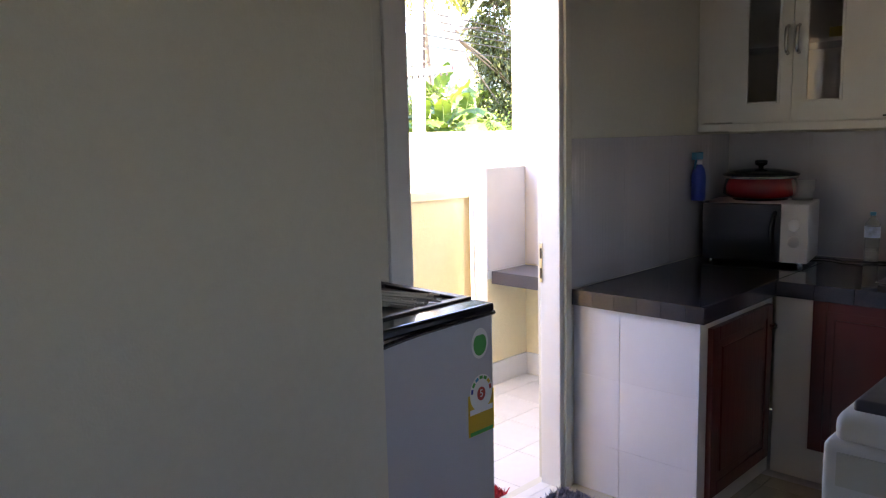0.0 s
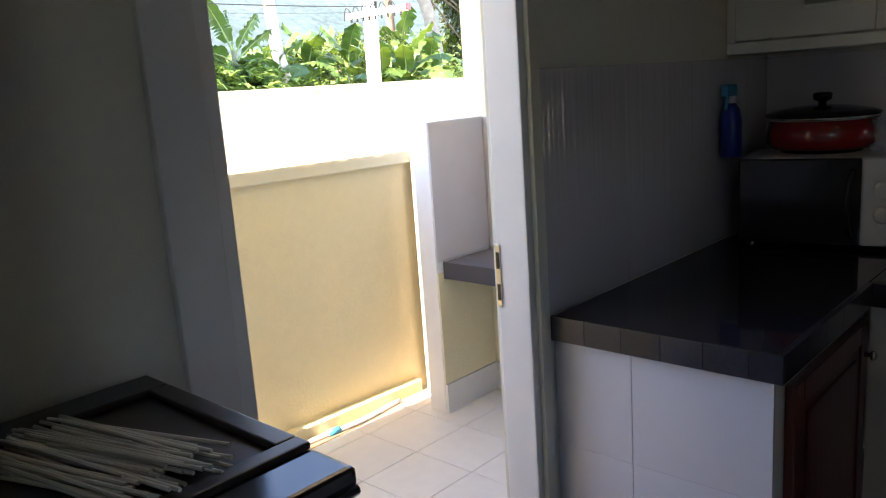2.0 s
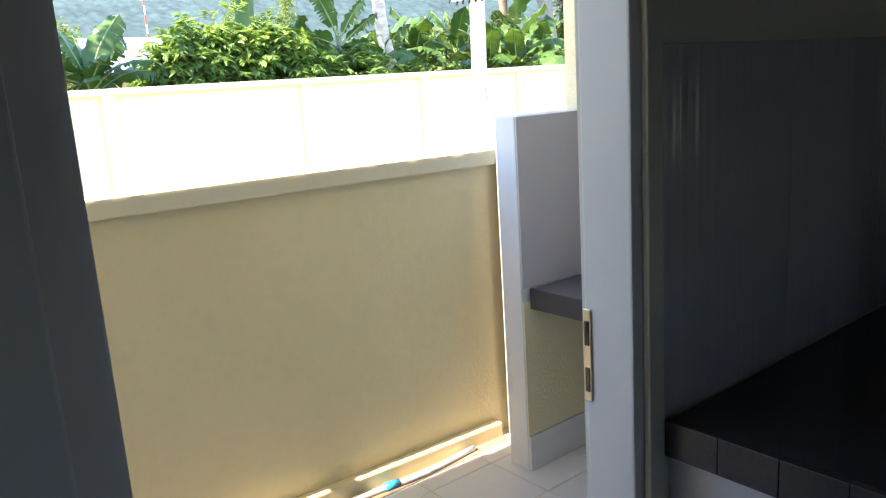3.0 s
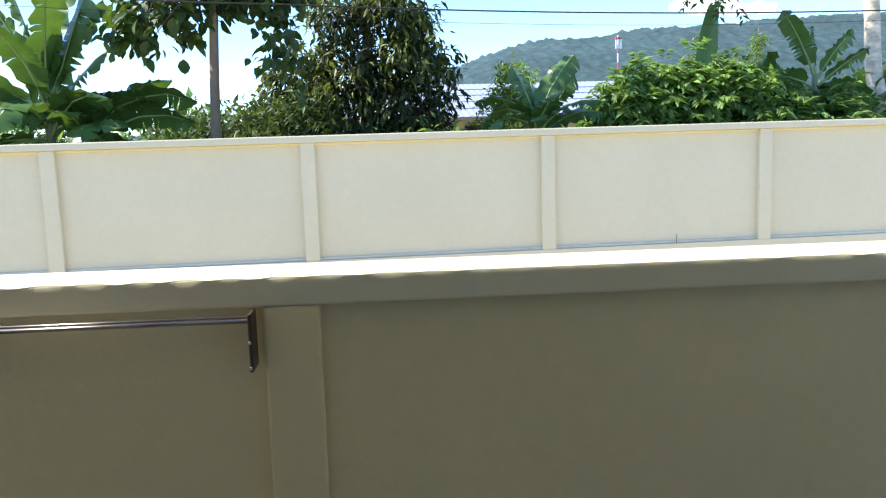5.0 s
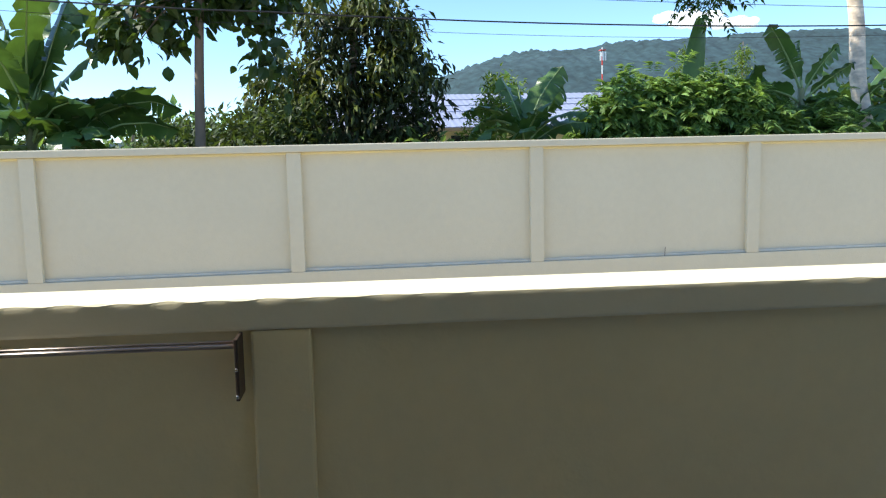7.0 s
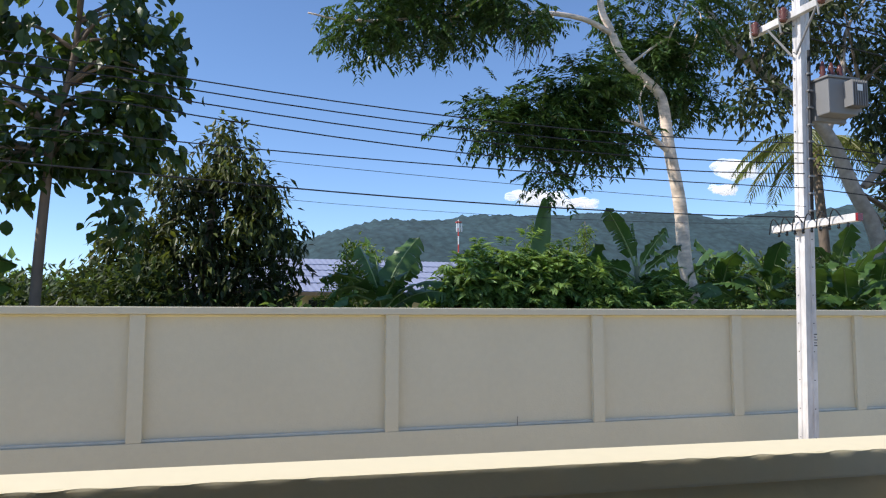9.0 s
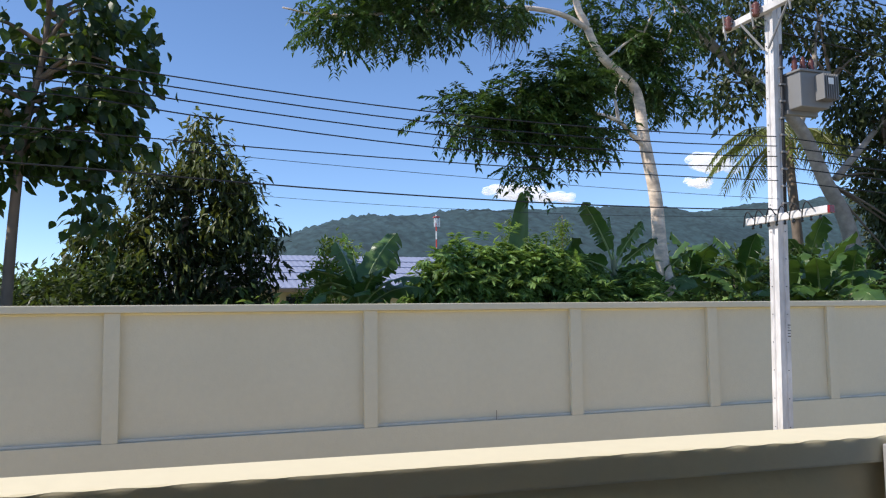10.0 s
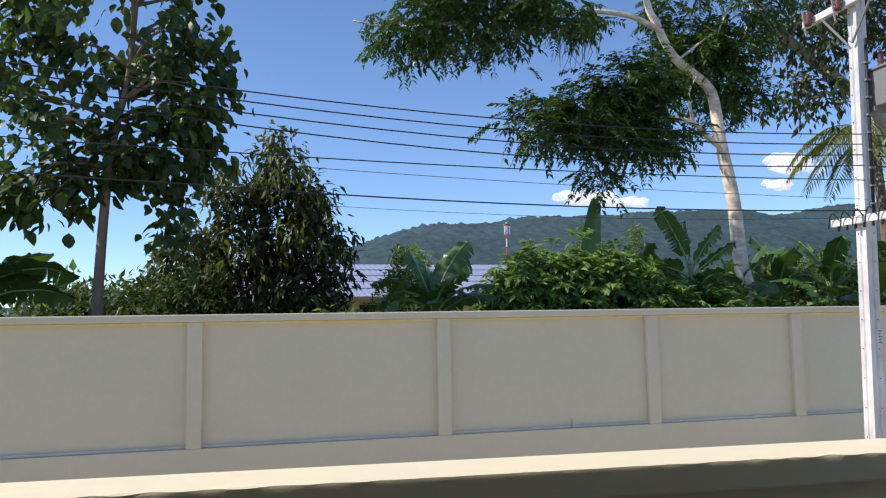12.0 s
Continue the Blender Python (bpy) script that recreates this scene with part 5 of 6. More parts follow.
for k in range(46):
    a = Vector((rngt.uniform(4.95, 5.6), 10.7 + rngt.uniform(-0.2, 0.2), rngt.uniform(5.75, 6.2)))
    m = a + Vector((rngt.uniform(-0.2, 0.1), 0, -rngt.uniform(0.15, 0.3)))
    part("twig", tubed([a, m, m + Vector((rngt.uniform(-0.15, 0.1), rngt.uniform(-0.1, 0.1), -rngt.uniform(0.1, 0.35)))], [0.006, 0.005, 0.003], 4), M_BARK, t3)
limbs(t3, [Vector(q) for q in ((5.2, 10.15, 4.34), (6.2, 10.3, 4.5), (7.2, 10.7, 4.52), (8.6, 11.3, 6.0), (5.4, 10.8, 6.2), (4.0, 10.9, 6.0), (2.6, 10.9, 5.75), (4.4, 10.8, 6.8), (7.9, 10.9, 6.1))], ce, 30, 0.018, M_BARK_PALE, 3)

# large leaning tree at the lane's far end
t4 = thing("leaning_tree", (15.1, 13.0, -0.3), "large leaning tree with a mottled grey trunk and dark foliage", "tree")
tr4 = smooth_path([(15.0, 13, -0.3), (14.78, 13, 1.63), (14.47, 13, 3.27), (13.89, 13, 4.25), (13.26, 13, 5.39), (12.17, 13, 6.22), (11.18, 13, 6.85), (10.24, 13, 7.82), (9.8, 13, 8.8)], 4)
part("trunk", tubed(tr4, [0.20 - 0.0042 * k for k in range(len(tr4))], 14), M_BARK_GREY, t4, "", True)
for pts, r in (([(13.26, 13, 5.39), (13.5, 12.8, 6.4), (13.7, 12.8, 7.6), (14.3, 12.6, 8.6)], 0.08), ([(14.2, 13, 4.3), (15.4, 12.8, 5.6), (16.2, 12.8, 6.6)], 0.09)):
    sp_ = smooth_path(pts, 5)
    part("limb", tubed(sp_, [r * (1 - 0.75 * k / len(sp_)) for k in range(len(sp_))], 8), M_BARK_GREY, t4, "", True)
ce = simple_crown("crown", (((15.6, 13, 6.6, 1.5, 1.2, 1.3), 190), ((16.2, 13, 4.4, 0.95, 1.0, 1.3), 190), ((13.9, 13, 7.9, 1.5, 1.0, 0.8), 80), ((11.6, 12.8, 7.2, 1.0, 0.8, 0.7), 55), ((11.3, 12.8, 5.9, 0.7, 0.6, 0.45), 26), ((12.5, 13, 8.3, 1.2, 0.9, 0.7), 50), ((16.4, 13.2, 2.6, 0.9, 0.8, 0.9), 90)), 20, 0.2, 0.2, 0.42, 0.5, M_LEAF_DARK, t4, 14)
limbs(t4, tr4[12:] + [Vector((14.0, 12.8, 6.4)), Vector((15.4, 12.8, 5.6)), Vector((16.2, 12.8, 6.6))], ce, 26, 0.04, M_BARK, 4)

# coconut palm
t5 = thing("coconut_palm", (15.9, 16.0, -0.3), "coconut palm with drooping yellowish fronds", "palm")
part("trunk", tubed([(16.2, 16, -0.3), (16.0, 16, 3.6), (15.8, 16, 6.1)], [0.16, 0.13, 0.11], 10), M_BARK, t5, "", True)
rngp = np.random.default_rng(15)
for k in range(17):
    az, up = 2 * math.pi * k / 17 + rngp.uniform(-0.15, 0.15), rngp.uniform(-0.1, 0.9)
    L = rngp.uniform(2.0, 2.6)
    base = np.array((15.8, 16.0, 6.1))
    C, D, N, rib = [], [], [], []
    for j in range(34):
        t = (j + 1) / 34
        o = base + L * np.array((math.cos(az) * t * (1 - 0.12 * t), math.sin(az) * t * (1 - 0.12 * t), up * 0.55 * t - (0.55 + 0.35 * up) * t * t))
        rib.append(o)
        if j > 3:
            sd = np.array((-math.sin(az), math.cos(az), 0))
            for sg in (-1, 1):
                C.append(o), D.append(sd * sg * 0.8 + np.array((math.cos(az), math.sin(az), 0)) * 0.45 + np.array((0, 0, -0.75)) + rngp.normal(size=3) * 0.08), N.append((0, 0, 1.0))
    ln = 0.55 * np.sin(np.linspace(0.5, 2.9, len(C))) + 0.08
    fo = leaves("frond", np.array(C), np.array(D), np.array(N), ln, np.full(len(C), 0.04), M_PALM, t5)
    bm = tubed([Vector(base)] + [Vector(q) for q in rib[::4]], 0.014, 5)
    part("midrib", bm, M_STEM, t5, "", True)


def banana_leaf(base, az, rise, bend, L, W, rng, torn=0.2, roll=None):
    """One arching banana leaf: a stalk, a midrib and two blades slit by the wind."""
    bm = bmesh.new()
    n = 20
    side = Vector((-math.sin(az), math.cos(az), 0))
    fwd = Vector((math.cos(az), math.sin(az), 0))
    roll0, roll1 = rng.uniform(-0.35, 0.35), rng.uniform(-0.5, 0.5)
    if roll is not None:
        roll0, roll1 = roll + rng.uniform(-0.2, 0.2), rng.uniform(-0.3, 0.3)
    p, rib, last = Vector(base), [], {}
    for k in range(n + 1):
        t = k / n
        e = rise - bend * t ** 1.35
        d = fwd * math.cos(e) + Vector((0, 0, math.sin(e)))
        if k:
            p = p + d * (L / n)
        rib.append(p.copy())
        nr = side.cross(d) * -1
        ro = roll0 + roll1 * t
        s1 = side * math.cos(ro) + nr * math.sin(ro)
        n1 = nr * math.cos(ro) - side * math.sin(ro)
        s = max(0.0, (t - 0.16) / 0.84)
        w = 0.5 * W * min(1.0, s / 0.2) ** 0.6 * max(0.0, 1 - max(0.0, (s - 0.72) / 0.28) ** 2.3) ** 0.5
        if s <= 0:
            continue
        for sg in (-1, 1):
            fold = 0.55 - 1.15 * t
            ripple = 0.03 * math.sin(k * 1.7 + sg) * W / 0.4
            mid = p + s1 * sg * w * 0.55 + n1 * (w * 0.55 * fold + 0.05 * w)
            edge = p + s1 * sg * w + n1 * (w * fold + ripple) + Vector((rng.uniform(-0.012, 0.012), rng.uniform(-0.012, 0.012), 0))
            va, vb = bm.verts.new(p), bm.verts.new(mid)
            tear = k > 6 and k < n and rng.random() < torn
            ve = bm.verts.new(edge - (d * 0.03 * W / 0.4 if tear else Vector()))
            if sg in last:
                q = last[sg]
                bm.faces.new((q[0], q[1], vb, va)), bm.faces.new((q[1], q[2], ve, vb))
            if tear:
                ve = bm.verts.new(edge + d * 0.02 * W / 0.4 - n1 * 0.04)
                vb = bm.verts.new(mid + d * 0.003)
            last[sg] = (va, vb, ve)
    return bm, tubed([rib[0], rib[2], rib[5], rib[10], rib[15], rib[19]], [0.026, 0.022, 0.017, 0.012, 0.008, 0.004], 5)


def leaf_parts(plant, *spec):
    blade, rib = banana_leaf(*spec)
    leaf = part("leaf", blade, M_LEAF_BANANA, plant, "", True)
    part("midrib", rib, M_MIDRIB, leaf, "pale green midrib", True)


def banana(x, y, zt, n, L, W, seed, flat=38, steep=86):
    rng = random.Random(seed)
    b = thing("banana_plant", (x, y, -0.3), "banana plant with a pale stem and broad arching torn leaves", "banana plant", group="banana plants")
    st = smooth_path([(x, y, -0.3), (x + 0.02, y, zt * 0.5), (x, y, zt)], 5)
    part("stem", tubed(st, [0.095 - 0.005 * k for k in range(len(st))], 10), M_STEM, b, "", True)
    for k in range(n):
        u = (k + rng.random()) / n
        az = 2 * math.pi * (k * 0.382 + rng.uniform(-0.06, 0.06))
        rise = radians(flat + (steep - flat) * u ** 0.8)
        bend = radians(150 - 105 * u + rng.uniform(-18, 18))
        leaf_parts(b, (x, y, zt - 0.3 * (1 - u)), az, rise, bend, L * rng.uniform(0.8, 1.15), W * rng.uniform(0.8, 1.15), rng)
    return b


def posed_banana(x, y, zt, seed, specs, spread=0.25):
    """A banana plant whose leaves each have their own way, rise, bend, length, width and roll."""
    rng = random.Random(seed)
    b = thing("banana_plant", (x, y, -0.3), "banana plant with a pale stem and broad arching torn leaves", "banana plant", group="banana plants")
    st = smooth_path([(x, y, -0.3), (x + 0.02, y, zt * 0.5), (x, y, zt)], 5)
    part("stem", tubed(st, [0.085 - 0.004 * k for k in range(len(st))], 10), M_STEM, b, "", True)
    for k, (az, rise, bend, L, W, roll) in enumerate(specs):
        base = (x, y, zt - spread * (1 - rise / 90) - 0.02 * k)
        leaf_parts(b, base, radians(az), radians(rise), radians(bend), L, W, rng, 0.3, roll)


posed_banana(-2.95, 9.3, 2.1, 21, ((172, 70, 16, 1.6, 0.40, 0.8), (160, 82, 20, 1.5, 0.42, 0.6), (20, 84, 14, 1.6, 0.44, 0.9), (-60, 78, 30, 1.5, 0.42, 0.3), (10, 70, 20, 1.4, 0.36, 0.7), (-110, 70, 50, 1.2, 0.34, 0.2), (185, 48, 75, 1.45, 0.40, 0.6), (176, 36, 55, 1.35, 0.38, 0.5), (200, 26, 60, 1.3, 0.38, 0.6), (5, 42, 45, 1.0, 0.28, -0.6),
                               (-20, 25, 90, 1.1, 0.36, -0.6), (-100, 45, 110, 1.2, 0.38, 0.2), (215, 5, 70, 1.2, 0.34, 0.6), (80, 50, 80, 1.2, 0.36, 0.0), (-40, -5, 70, 1.0, 0.34, -0.6), (150, 60, 60, 1.3, 0.36, 0.5), (-140, 20, 80, 1.0, 0.36, 0.4), (-70, 10, 80, 0.9, 0.34, 0.0),
                               (5, 77, 12, 1.6, 0.46, 0.8), (-12, 66, 40, 1.4, 0.42, 0.6), (15, 54, 75, 1.3, 0.40, -0.5), (0, 62, 115, 1.1, 0.36, -0.5), (-30, 66, 95, 1.2, 0.40, -0.4), (8, 34, 100, 1.1, 0.36, -0.6)))
posed_banana(-2.5, 9.25, 1.75, 22, ((10, 55, 85, 1.35, 0.34, -0.7), (-5, 38, 65, 1.25, 0.32, -0.6), (25, 62, 60, 1.2, 0.32, -0.7), (170, 60, 100, 0.9, 0.32, 0.6), (-80, 50, 110, 0.9, 0.34, 0.1), (-30, 18, 60, 1.2, 0.32, -0.6), (15, 5, 45, 1.0, 0.30, -0.5), (0, 70, 95, 1.1, 0.32, -0.4), (-50, 60, 100, 0.9, 0.32, -0.2), (178, 74, 60, 1.0, 0.34, 0.5), (-100, 66, 80, 0.9, 0.36, 0.2), (-20, -5, 60, 0.9, 0.34, -0.5), (190, 10, 60, 0.8, 0.34, 0.4)))
posed_banana(-3.9, 9.0, 1.6, 24, ((10, 60, 90, 1.2, 0.46, 0.8), (175, 55, 90, 1.2, 0.46, 0.6), (-60, 50, 100, 1.0, 0.46, 0.2), (-120, 40, 90, 1.0, 0.46, -0.2), (30, 20, 70, 1.1, 0.44, -0.6), (90, 75, 50, 1.2, 0.4, 0.6), (200, 15, 60, 1.0, 0.42, 0.5)))
posed_banana(-4.7, 9.6, 2.2, 23, ((20, 70, 40, 1.5, 0.42, 0.9), (170, 75, 30, 1.5, 0.42, 0.8), (0, 40, 85, 1.4, 0.5, -0.7), (190, 35, 85, 1.4, 0.5, 0.7), (-70, 55, 95, 1.3, 0.5, 0.2), (-30, 15, 70, 1.2, 0.46, -0.6), (90, 60, 70, 1.3, 0.46, 0.1), (-110, 30, 80, 1.2, 0.46, -0.3)))
posed_banana(6.87, 10.4, 2.25, 28, ((172, 70, 14, 1.05, 0.30, 0.9), (95, 88, 8, 0.7, 0.12, 0.9), (12, 58, 22, 1.0, 0.27, -0.9), (4, 40, 15, 1.0, 0.24, -0.8), (178, 40, 75, 0.9, 0.34, 0.8), (190, 15, 70, 0.95, 0.36, 0.7), (-5, 22, 80, 0.95, 0.34, -0.8), (-15, 0, 70, 0.9, 0.36, -0.6),
                              (-80, 35, 100, 0.9, 0.36, 0.2), (-120, 10, 80, 0.9, 0.36, 0.3), (-45, -10, 60, 0.9, 0.34, -0.4), (225, -5, 60, 0.9, 0.34, 0.5)))
posed_banana(2.60, 9.2, 1.72, 26, ((178, 55, 125, 0.85, 0.34, 0.4), (165, 62, 90, 0.9, 0.30, 0.3), (200, 45, 100, 0.8, 0.30, 0.3), (15, 72, 30, 1.0, 0.32, 0.7), (35, 64, 45, 1.0, 0.36, 0.6), (160, 78, 20, 0.8, 0.30, -0.5), (-20, 58, 70, 0.9, 0.34, 0.4), (-70, 70, 70, 0.8, 0.34, 0.3), (5, 48, 60, 0.95, 0.32, 0.5), (-110, 55, 80, 0.7, 0.32, 0.4), (90, 80, 40, 0.9, 0.32, 0.8)))
posed_banana(8.05, 10.9, 2.0, 29, ((175, 45, 70, 0.9, 0.34, 0.8), (10, 55, 40, 1.0, 0.30, -0.9), (-5, 30, 70, 1.0, 0.34, -0.7), (185, 15, 70, 0.9, 0.34, 0.6), (-80, 45, 100, 0.8, 0.36, 0.2), (-30, 5, 70, 0.9, 0.34, -0.5), (215, 0, 60, 0.8, 0.34, 0.5)))
for x, y, zt, n, L, W, sd in ((-5.6, 9.6, 2.1, 9, 1.5, 0.46, 25), (6.1, 10.6, 1.7, 9, 1.05, 0.36, 29), (10.0, 10.2, 1.55, 10, 1.15, 0.38, 31), (10.4, 9.9, 1.65, 11, 1.2, 0.40, 32), (11.5, 10.3, 1.75, 10, 1.2, 0.40, 33), (15.7, 13.8, 2.1, 11, 1.4, 0.44, 34),
                              (8.9, 12.0, 1.75, 10, 1.2, 0.38, 37), (9.9, 12.3, 2.0, 10, 1.25, 0.40, 35), (10.9, 12.2, 1.9, 10, 1.25, 0.40, 30), (14.0, 13.7, 2.1, 11, 1.4, 0.44, 36)):
    banana(x, y, zt, n, L, W, sd, flat=42 if x < 0 else 36)
# the tall furled young leaf
fl = thing("banana_plant", (5.5, 10.9, -0.3), "banana plant with one tall upright young leaf", "banana plant", group="banana plants")
part("stem", tubed([(5.5, 10.9, -0.3), (5.46, 10.9, 1.9)], [0.09, 0.06], 10), M_STEM, fl, "", True)
bm = bmesh.new()
pv = None
for k in range(13):
    t = k / 12
    w = 0.15 * math.sin(math.pi * (0.15 + 0.82 * t)) ** 0.45 + 0.01
    rg = [bm.verts.new((5.43 + 0.20 * t + s * w, 10.9 + abs(s) * 0.05, 1.8 + 1.5 * t)) for s in (-1, -0.4, 0, 0.5, 1)]
    if pv:
        for i in range(4):
            bm.faces.new((pv[i], pv[i + 1], rg[i + 1], rg[i]))
    pv = rg
part("leaf", bm, M_LEAF_BANANA, fl, "upright green blade", True)


def shrub(name, label, blobs, per, spread, length, ratio, material, seed, at):
    s = thing(name, at, label, "shrub")
    part("stems", tubed([(at[0], at[1], -0.3), (at[0] + 0.05, at[1], 0.8), (at[0], at[1], 1.4)], [0.05, 0.04, 0.02], 7), M_BARK, s, "", True)
    simple_crown("crown", blobs, per, spread, length, ratio, 0.25, material, s, seed)


shrub("lime_shrub", "yellow-green rounded shrub behind the boundary wall", (((2.72, 11.0, 1.7, 0.55, 0.5, 0.55), 110), ((2.68, 11.0, 2.2, 0.3, 0.3, 0.32), 34)), 34, 0.07, 0.085, 0.36, M_LEAF_LIME, 41, (2.72, 11.0, -0.3))
for k, (x, y, z, r) in enumerate(((3.95, 9.7, 1.6, 0.55), (4.7, 9.8, 1.72, 0.6), (5.4, 9.8, 1.68, 0.55), (6.05, 9.9, 1.45, 0.45), (6.95, 9.9, 1.35, 0.45))):
    s = thing("papaya_shrub", (x, y, -0.3), "leafy green shrub with hand-shaped leaves over the wall", "shrub", group="leafy shrubs")
    part("stems", tubed([(x, y, -0.3), (x + 0.05, y, 0.8), (x, y, z)], [0.05, 0.04, 0.02], 7), M_BARK, s, "", True)
    pinnate_crown((((x, y, z, r, 0.5, 0.5), 70), ((x, y, z + 0.3, r * 0.6, 0.4, 0.35), 26)), 7, 0.1, 0.18, 0.14, M_LEAF_BUSH, s, 50 + k)
for k, (x, y, z, r) in enumerate(((-0.35, 10.4, 1.6, 0.6), (-1.7, 10.2, 1.25, 0.6), (-0.95, 11.4, 1.55, 0.65), (-1.75, 12.2, 1.5, 0.7), (-0.6, 13.0, 1.6, 0.9), (-2.4, 13.0, 1.5, 0.9), (-4.4, 13.5, 1.6, 1.0), (-6.4, 13.5, 1.7, 1.1), (9.5, 12.8, 1.9, 0.9), (11.5, 13.2, 2.1, 1.0), (13.4, 13.6, 2.2, 1.0))):
    s = thing("garden_shrub", (x, y, -0.3), "leafy green garden shrub behind the boundary wall", "shrub", group="garden shrubs")
    part("stems", tubed([(x, y, -0.3), (x + 0.05, y, 0.8), (x, y, z)], [0.06, 0.05, 0.02], 7), M_BARK, s, "", True)
    simple_crown("crown", (((x, y, z - 0.3, r, 0.8, 0.75), 110), ((x + 0.2, y, z + 0.1, r * 0.6, 0.6, 0.5), 40)), 16, 0.13, 0.13, 0.42, 0.3, M_LEAF_SHRUB, s, 90 + k)
for k, (x, y, zt) in enumerate(((9.3, 19.0, 4.25), (12.1, 21.5, 4.5), (10.6, 19.8, 3.6))):
    s = thing("young_tree", (x, y, -0.3), "slender young tree with fine light green foliage", "tree", group="young trees")
    part("trunk", tubed([(x, y, -0.3), (x, y, zt)], [0.06, 0.01], 7), M_BARK, s, "", True)
    simple_crown("crown", [((x, y, zt - 0.25 - 0.35 * i, 0.16 + 0.12 * i, 0.3, 0.28), 8 + 5 * i) for i in range(8)], 16, 0.09, 0.16, 0.22, 0.1, M_LEAF_LIME, s, 130 + k)
# undergrowth behind the wall and the tree line beyond
ug = thing("undergrowth", (3, 10.5, -0.3), "mixed green undergrowth behind the boundary wall", "undergrowth", kind="stuff")
rngu = np.random.default_rng(60)
blobs = [((x, 10.6 + rngu.uniform(-0.6, 1.2) + (1.3 if x > 5.5 else 0), 0.9 + rngu.uniform(-0.2, 0.35) + (0.35 if x > 5.5 else 0), 0.6, 0.5, 0.65), 26) for x in np.arange(-9, 17, 0.62)]
simple_crown("undergrowth", blobs, 12, 0.14, 0.17, 0.4, 0.3, M_LEAF_BUSH, ug, 61, "leaf_mass")
tl = thing("tree_line", (0, 60, -0.3), "distant line of green trees beyond the plots", "trees", kind="stuff")
blobs = [((x, 58 + rngu.uniform(-8, 8), 2.0 + rngu.uniform(-0.4, 1.8), 3.0, 2.5, 2.8), 46) for x in np.arange(-60, 110, 3.2)]
simple_crown("tree_line", blobs, 9, 0.5, 0.8, 0.6, 0.2, M_LEAF_BUSH, tl, 62, "leaf_mass")

# ---- house, hill, mast, far poles, clouds ----
hs = thing("house", (4.0, 20, -0.3), "low cream house with a pale lilac corrugated metal roof", "house")
part("wall", boxed(0.6, 18.0, -0.3, 7.6, 25.5, 2.03), M_LOW, hs)
part("window", boxed(3.05, 17.96, 1.0, 3.75, 17.999, 1.9), M_BLACK, hs, "dark window")
bm = bmesh.new()
rows = []
n = 300
for i in range(n + 1):
    x = 0.2 + 8.0 * i / n
    w = 0.004 * math.sin(2 * math.pi * x / 0.16)
    rows.append([bm.verts.new((x, y, z + w)) for y, z in ((17.4, 2.08), (19.0, 2.46), (20.6, 2.83), (22.0, 3.16), (26.4, 2.10), (26.4, 2.07), (22.0, 3.12), (17.4, 2.04))])
for a, b in zip(rows, rows[1:]):
    for k in range(8):
        bm.faces.new((a[k], a[(k + 1) % 8], b[(k + 1) % 8], b[k]))
part("roof", bm, M_ROOF, hs, "pale lilac corrugated metal roof")
for y, z in ((18.3, 2.305), (19.2, 2.515), (20.1, 2.725), (21.0, 2.935)):
    part("sheet_seam", boxed(0.2, y, z - 0.01, 8.2, y + 0.03, z + 0.012), M_ROOF, hs)
part("fascia", boxed(0.2, 17.36, 1.98, 8.2, 17.39, 2.06), M_WOOD, hs, "brown fascia board")

bm = bmesh.new()
keys = [(-300, 5), (-60, 22), (19, 41), (68, 58), (102, 71), (131, 77), (160, 82), (210, 88), (258, 92), (326, 95), (373, 98), (410, 101), (442, 98), (475, 95), (523, 104), (625, 116), (760, 128), (1000, 110), (1500, 90)]
kx, kz = [k[0] for k in keys], [k[1] for k in keys]
cols = []
nx, ny = 900, 34
for i in range(nx + 1):
    x = -300 + 1800 * i / nx
    ridge = np.interp(x, kx, kz)
    col = []
    for j in range(ny + 1):
        t = j / ny
        y = 380 + 260 * t
        nz = noise.fractal(Vector((x * 0.012, y * 0.012, 3)), 1.0, 2.0, 4) * 6 * math.sin(math.pi * min(1, t * 1.0) * 0.5) + noise.noise(Vector((x * 0.17, y * 0.17, 0))) * 2.6 + noise.noise(Vector((x * 0.4, y * 0.4, 7))) * 2.6
        col.append(bm.verts.new((x, y, -2 + (ridge + 2) * math.sin(t * math.pi / 2) ** 0.9 + nz * (0.25 + 0.75 * t) * (0.8 if t == 1 else 1))))
    cols.append(col)
for a, b in zip(cols, cols[1:]):
    for j in range(ny):
        bm.faces.new((a[j], a[j + 1], b[j + 1], b[j]))
solid("hill", bm, M_HILL, "distant wooded hill with blue haze in its colour", "hill", kind="structure", smooth=True)

mast = thing("radio_mast", (125, 360, 0), "distant red and white radio mast on the slope", "mast")
part("segment", tubed([(125, 352, -0.3), (125, 352, 21.99)], 0.6, 6), M_GALV, mast)
for i in range(7):
    part("segment", tubed([(125, 352, 22 + 4 * i), (125, 352, 26 + 4 * i)], 0.3, 6), M_STICKR if i % 2 else M_STICKW, mast)
for dx in (-1.6, 0, 1.6):
    part("antenna", boxed(125 + dx * 0.7 - 0.3, 350.6, 44.0, 125 + dx * 0.7 + 0.3, 351.2, 48.0), M_STICKW, mast, "white antenna panel")
part("platform", boxed(123.8, 350.5, 48.6, 126.2, 353.5, 49.0), M_STICKR, mast)

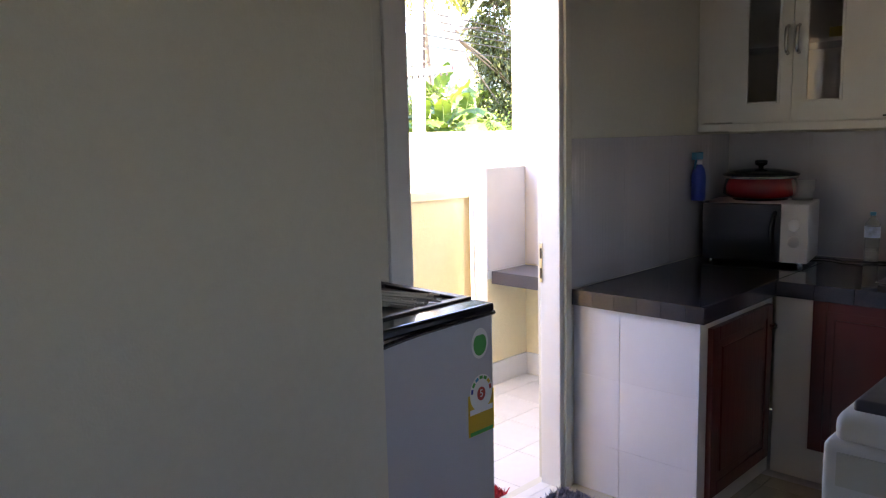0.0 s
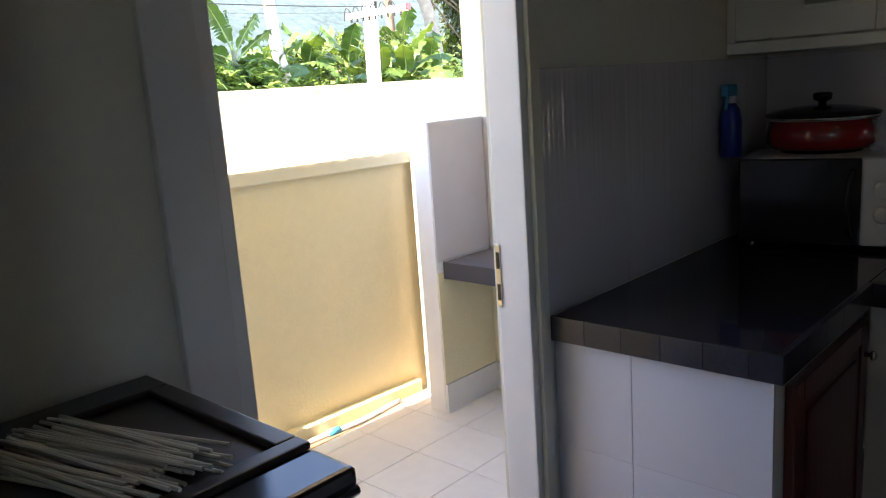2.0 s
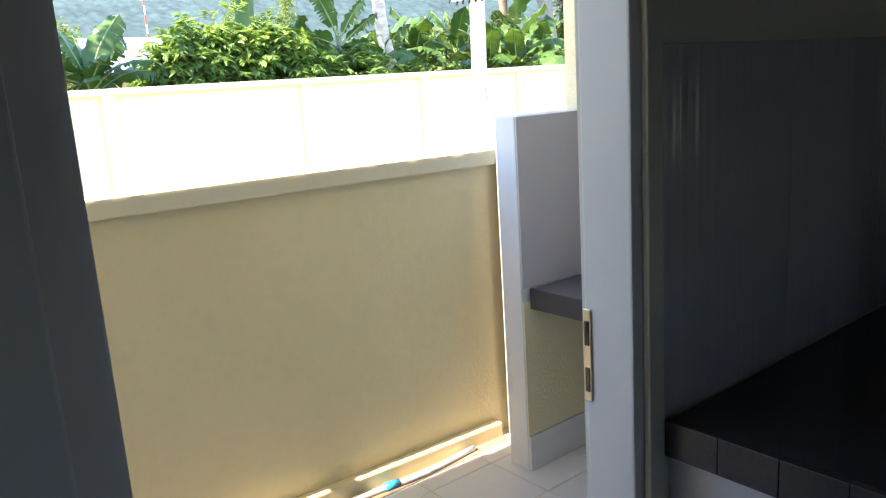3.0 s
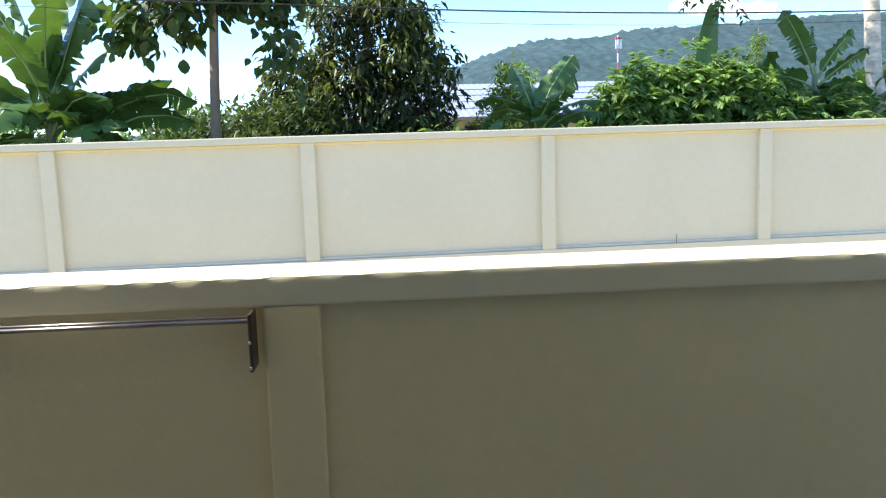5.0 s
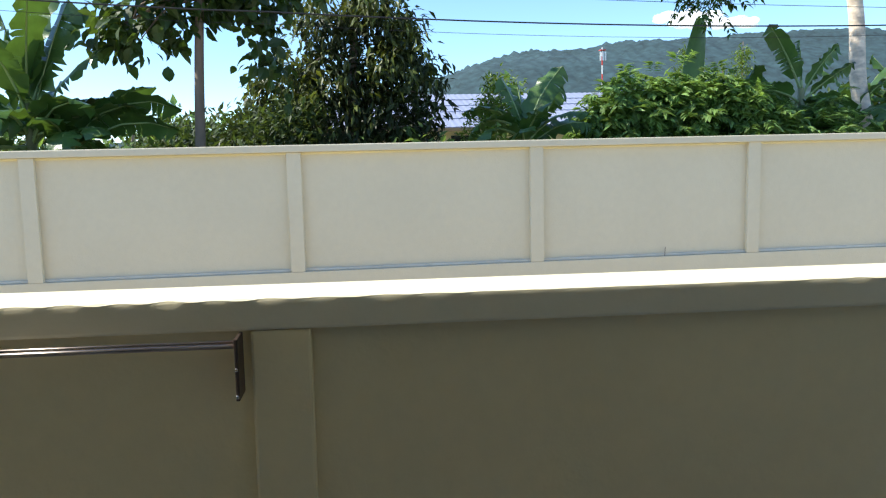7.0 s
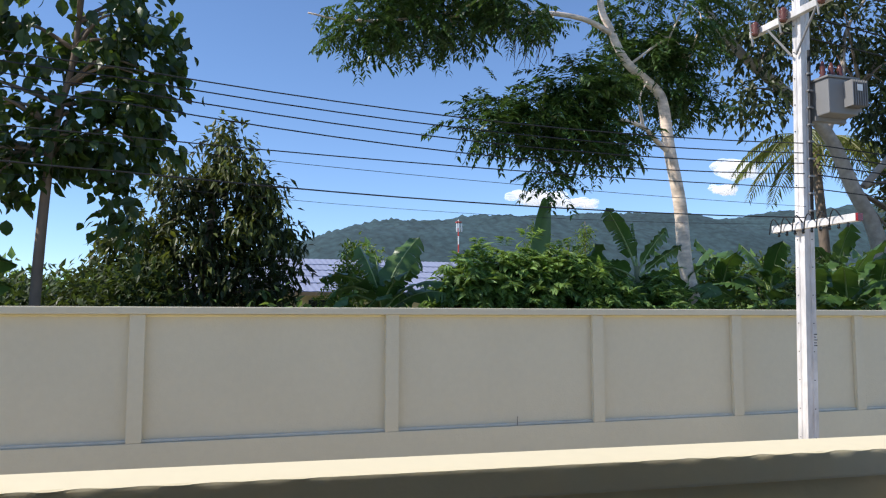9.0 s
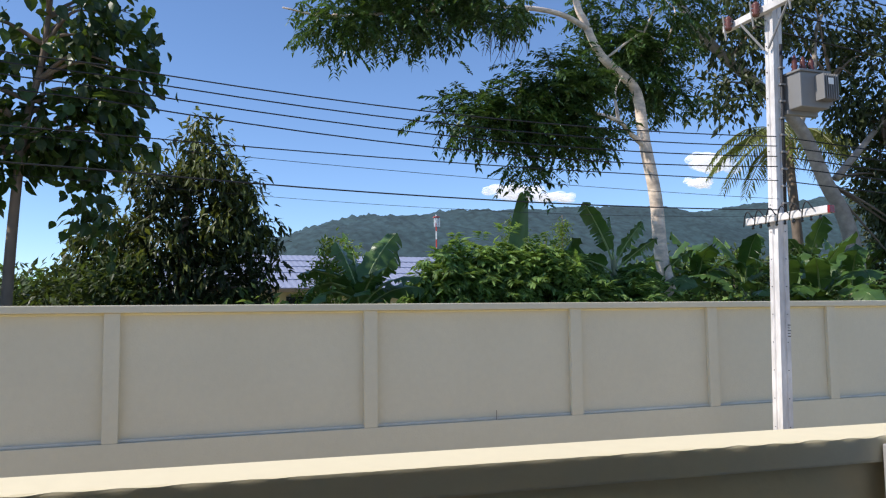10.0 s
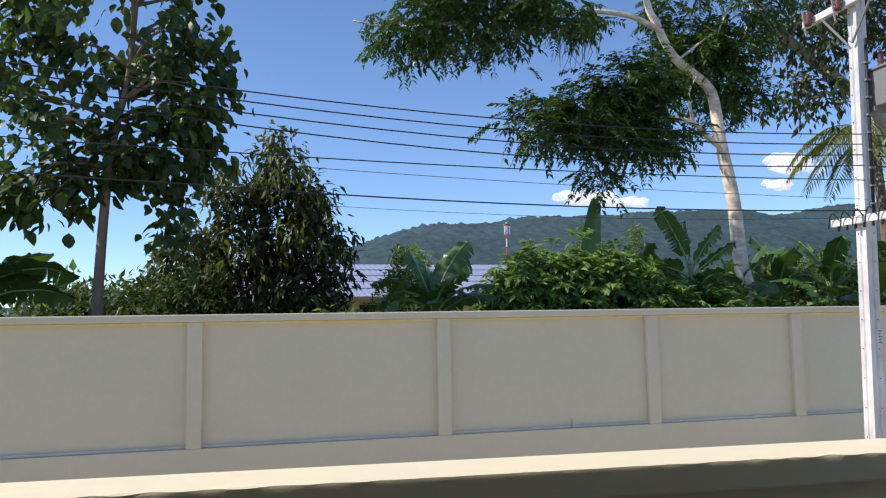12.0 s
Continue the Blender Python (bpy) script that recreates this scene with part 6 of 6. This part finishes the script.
fp = thing("far_pole", (-13.75, 30, -0.3), "distant utility pole with a cross-arm and insulators", "utility pole", group="far poles")
part("shaft", tubed([(-13.75, 30, -0.3), (-13.75, 30, 7.1)], [0.14, 0.1], 8), M_BARK, fp)
part("cross_arm", boxed(-14.3, 29.95, 6.55, -12.7, 30.05, 6.68), M_BARK, fp)
for dx in (-0.4, 0.25, 0.6, 0.95):
    part("insulator", turned([(0.06, 0), (0.1, 0.08), (0.05, 0.2), (0.08, 0.28), (0.03, 0.34)], 8, (-13.75 + dx, 30, 6.68)), M_BLACK, fp)
f2 = copy_thing(fp, Matrix.Translation((-10.7, 46, -2.0)))
f3 = copy_thing(fp, Matrix.Translation((-11.0, 62, -2.6)))

for k, (cx, cz, w, h) in enumerate(((336, 121, 30, 17), (372, 119, 32, 13), (574, 164, 22, 22), (558, 142, 16, 12))):
    bm = bmesh.new()
    rng = random.Random(70 + k)
    for i in range(90):
        r = rng.uniform(0.08, 0.30) * h
        bmesh.ops.create_icosphere(bm, subdivisions=2, radius=r, matrix=Matrix.Translation((cx + rng.gauss(0, 0.42) * w, 700 + rng.uniform(-6, 6), cz + rng.uniform(-0.2, 0.45) * h)) @ Matrix.Diagonal((1.9, 1, 0.8, 1)))
    solid("cloud", bm, M_CLOUD, "small white cloud over the hill", "cloud", kind="structure", smooth=True)

sh = thing("white_shed", (15.6, 14.5, -0.3), "small white shed half hidden by plants", "shed")
part("wall", boxed(15.1, 14.4, -0.3, 16.2, 15.4, 1.85), M_FRAME, sh)
part("roof", boxed(15.0, 14.3, 1.86, 16.3, 15.5, 1.93), M_CONC, sh)

# ---- tiles, last ----
def tile_field(parent, name, us, vs, make, material, gap=0.0015):
    """Tiles in a grid, alike ones sharing one mesh."""
    cache = {}
    for u0, u1 in zip(us, us[1:]):
        for v0, v1 in zip(vs, vs[1:]):
            key = (round(u1 - u0, 4), round(v1 - v0, 4))
            if key not in cache:
                cache[key] = finish(name, make(key[0] / 2 - gap, key[1] / 2 - gap), material)
            ob = new(name, cache[key])
            ob.parent = parent
            ob.location = parent_offset(parent, (u0 + u1) / 2, (v0 + v1) / 2)


def cuts(a, b, step):
    n = max(1, int(math.ceil(abs(b - a) / step - 1e-6)))
    s = step if b > a else -step
    return [a + s * i for i in range(n)] + [b]


ft = thing("floor_tiles", (0, 0, 0), "glossy beige ceramic floor tiles in the kitchen", "floor", kind="structure")
parent_offset = lambda p, u, v: (u, v, -0.003)
tile_field(ft, "tile", cuts(-2.2, 1.5, 0.4), cuts(-2.6, -0.002, 0.4), lambda a, b: boxed(-a, -b, -0.003, a, b, 0.003, bevel=0.001, seg=1), M_FLOOR)
tt = thing("terrace_tiles", (0, 0, 0), "pale ceramic terrace tiles behind the house", "floor", kind="structure")
parent_offset = lambda p, u, v: (u, v, -0.053)
tile_field(tt, "tile", cuts(-1.0, 2.1, 0.3), cuts(0.165, YL - 0.013, 0.3), lambda a, b: boxed(-a, -b, -0.003, a, b, 0.003, bevel=0.001, seg=1), M_YARD)
dn1 = thing("wall_tiles", (0, 0, 0), "glossy grey wall tiles above the worktop", "wall tiles", kind="structure")
part("grout_bed", boxed(0.873, -0.004, ZC, X_E - 0.0005, -0.0005, 1.445), M_GROUT, dn1)
part("grout_bed", boxed(X_E - 0.004, -2.7, ZC, X_E - 0.0005, -0.0045, 1.015), M_GROUT, dn1)
parent_offset = lambda p, u, v: (u, -0.0065, v)
tile_field(dn1, "tile", cuts(0.873, X_E - 0.009, 0.4), cuts(ZC + 0.002, 1.447, 0.64), lambda a, b: boxed(-a, -0.0025, -b, a, 0.0025, b, bevel=0.0007, seg=1), M_TILE, 0.0004)
parent_offset = lambda p, u, v: (X_E - 0.0065, u, v)
tile_field(dn1, "tile", cuts(-0.010, -1.148, 0.4), cuts(ZC + 0.002, 1.447, 0.64), lambda a, b: boxed(-0.0025, -abs(a), -b, 0.0025, abs(a), b, bevel=0.0007, seg=1), M_TILE, 0.0004)
tile_field(dn1, "tile", cuts(-1.150, -1.80, 0.2), cuts(ZC + 0.002, 1.015, 0.316), lambda a, b: boxed(-0.0025, -abs(a), -b, 0.0025, abs(a), b, bevel=0.0007, seg=1), M_TILE, 0.0004)
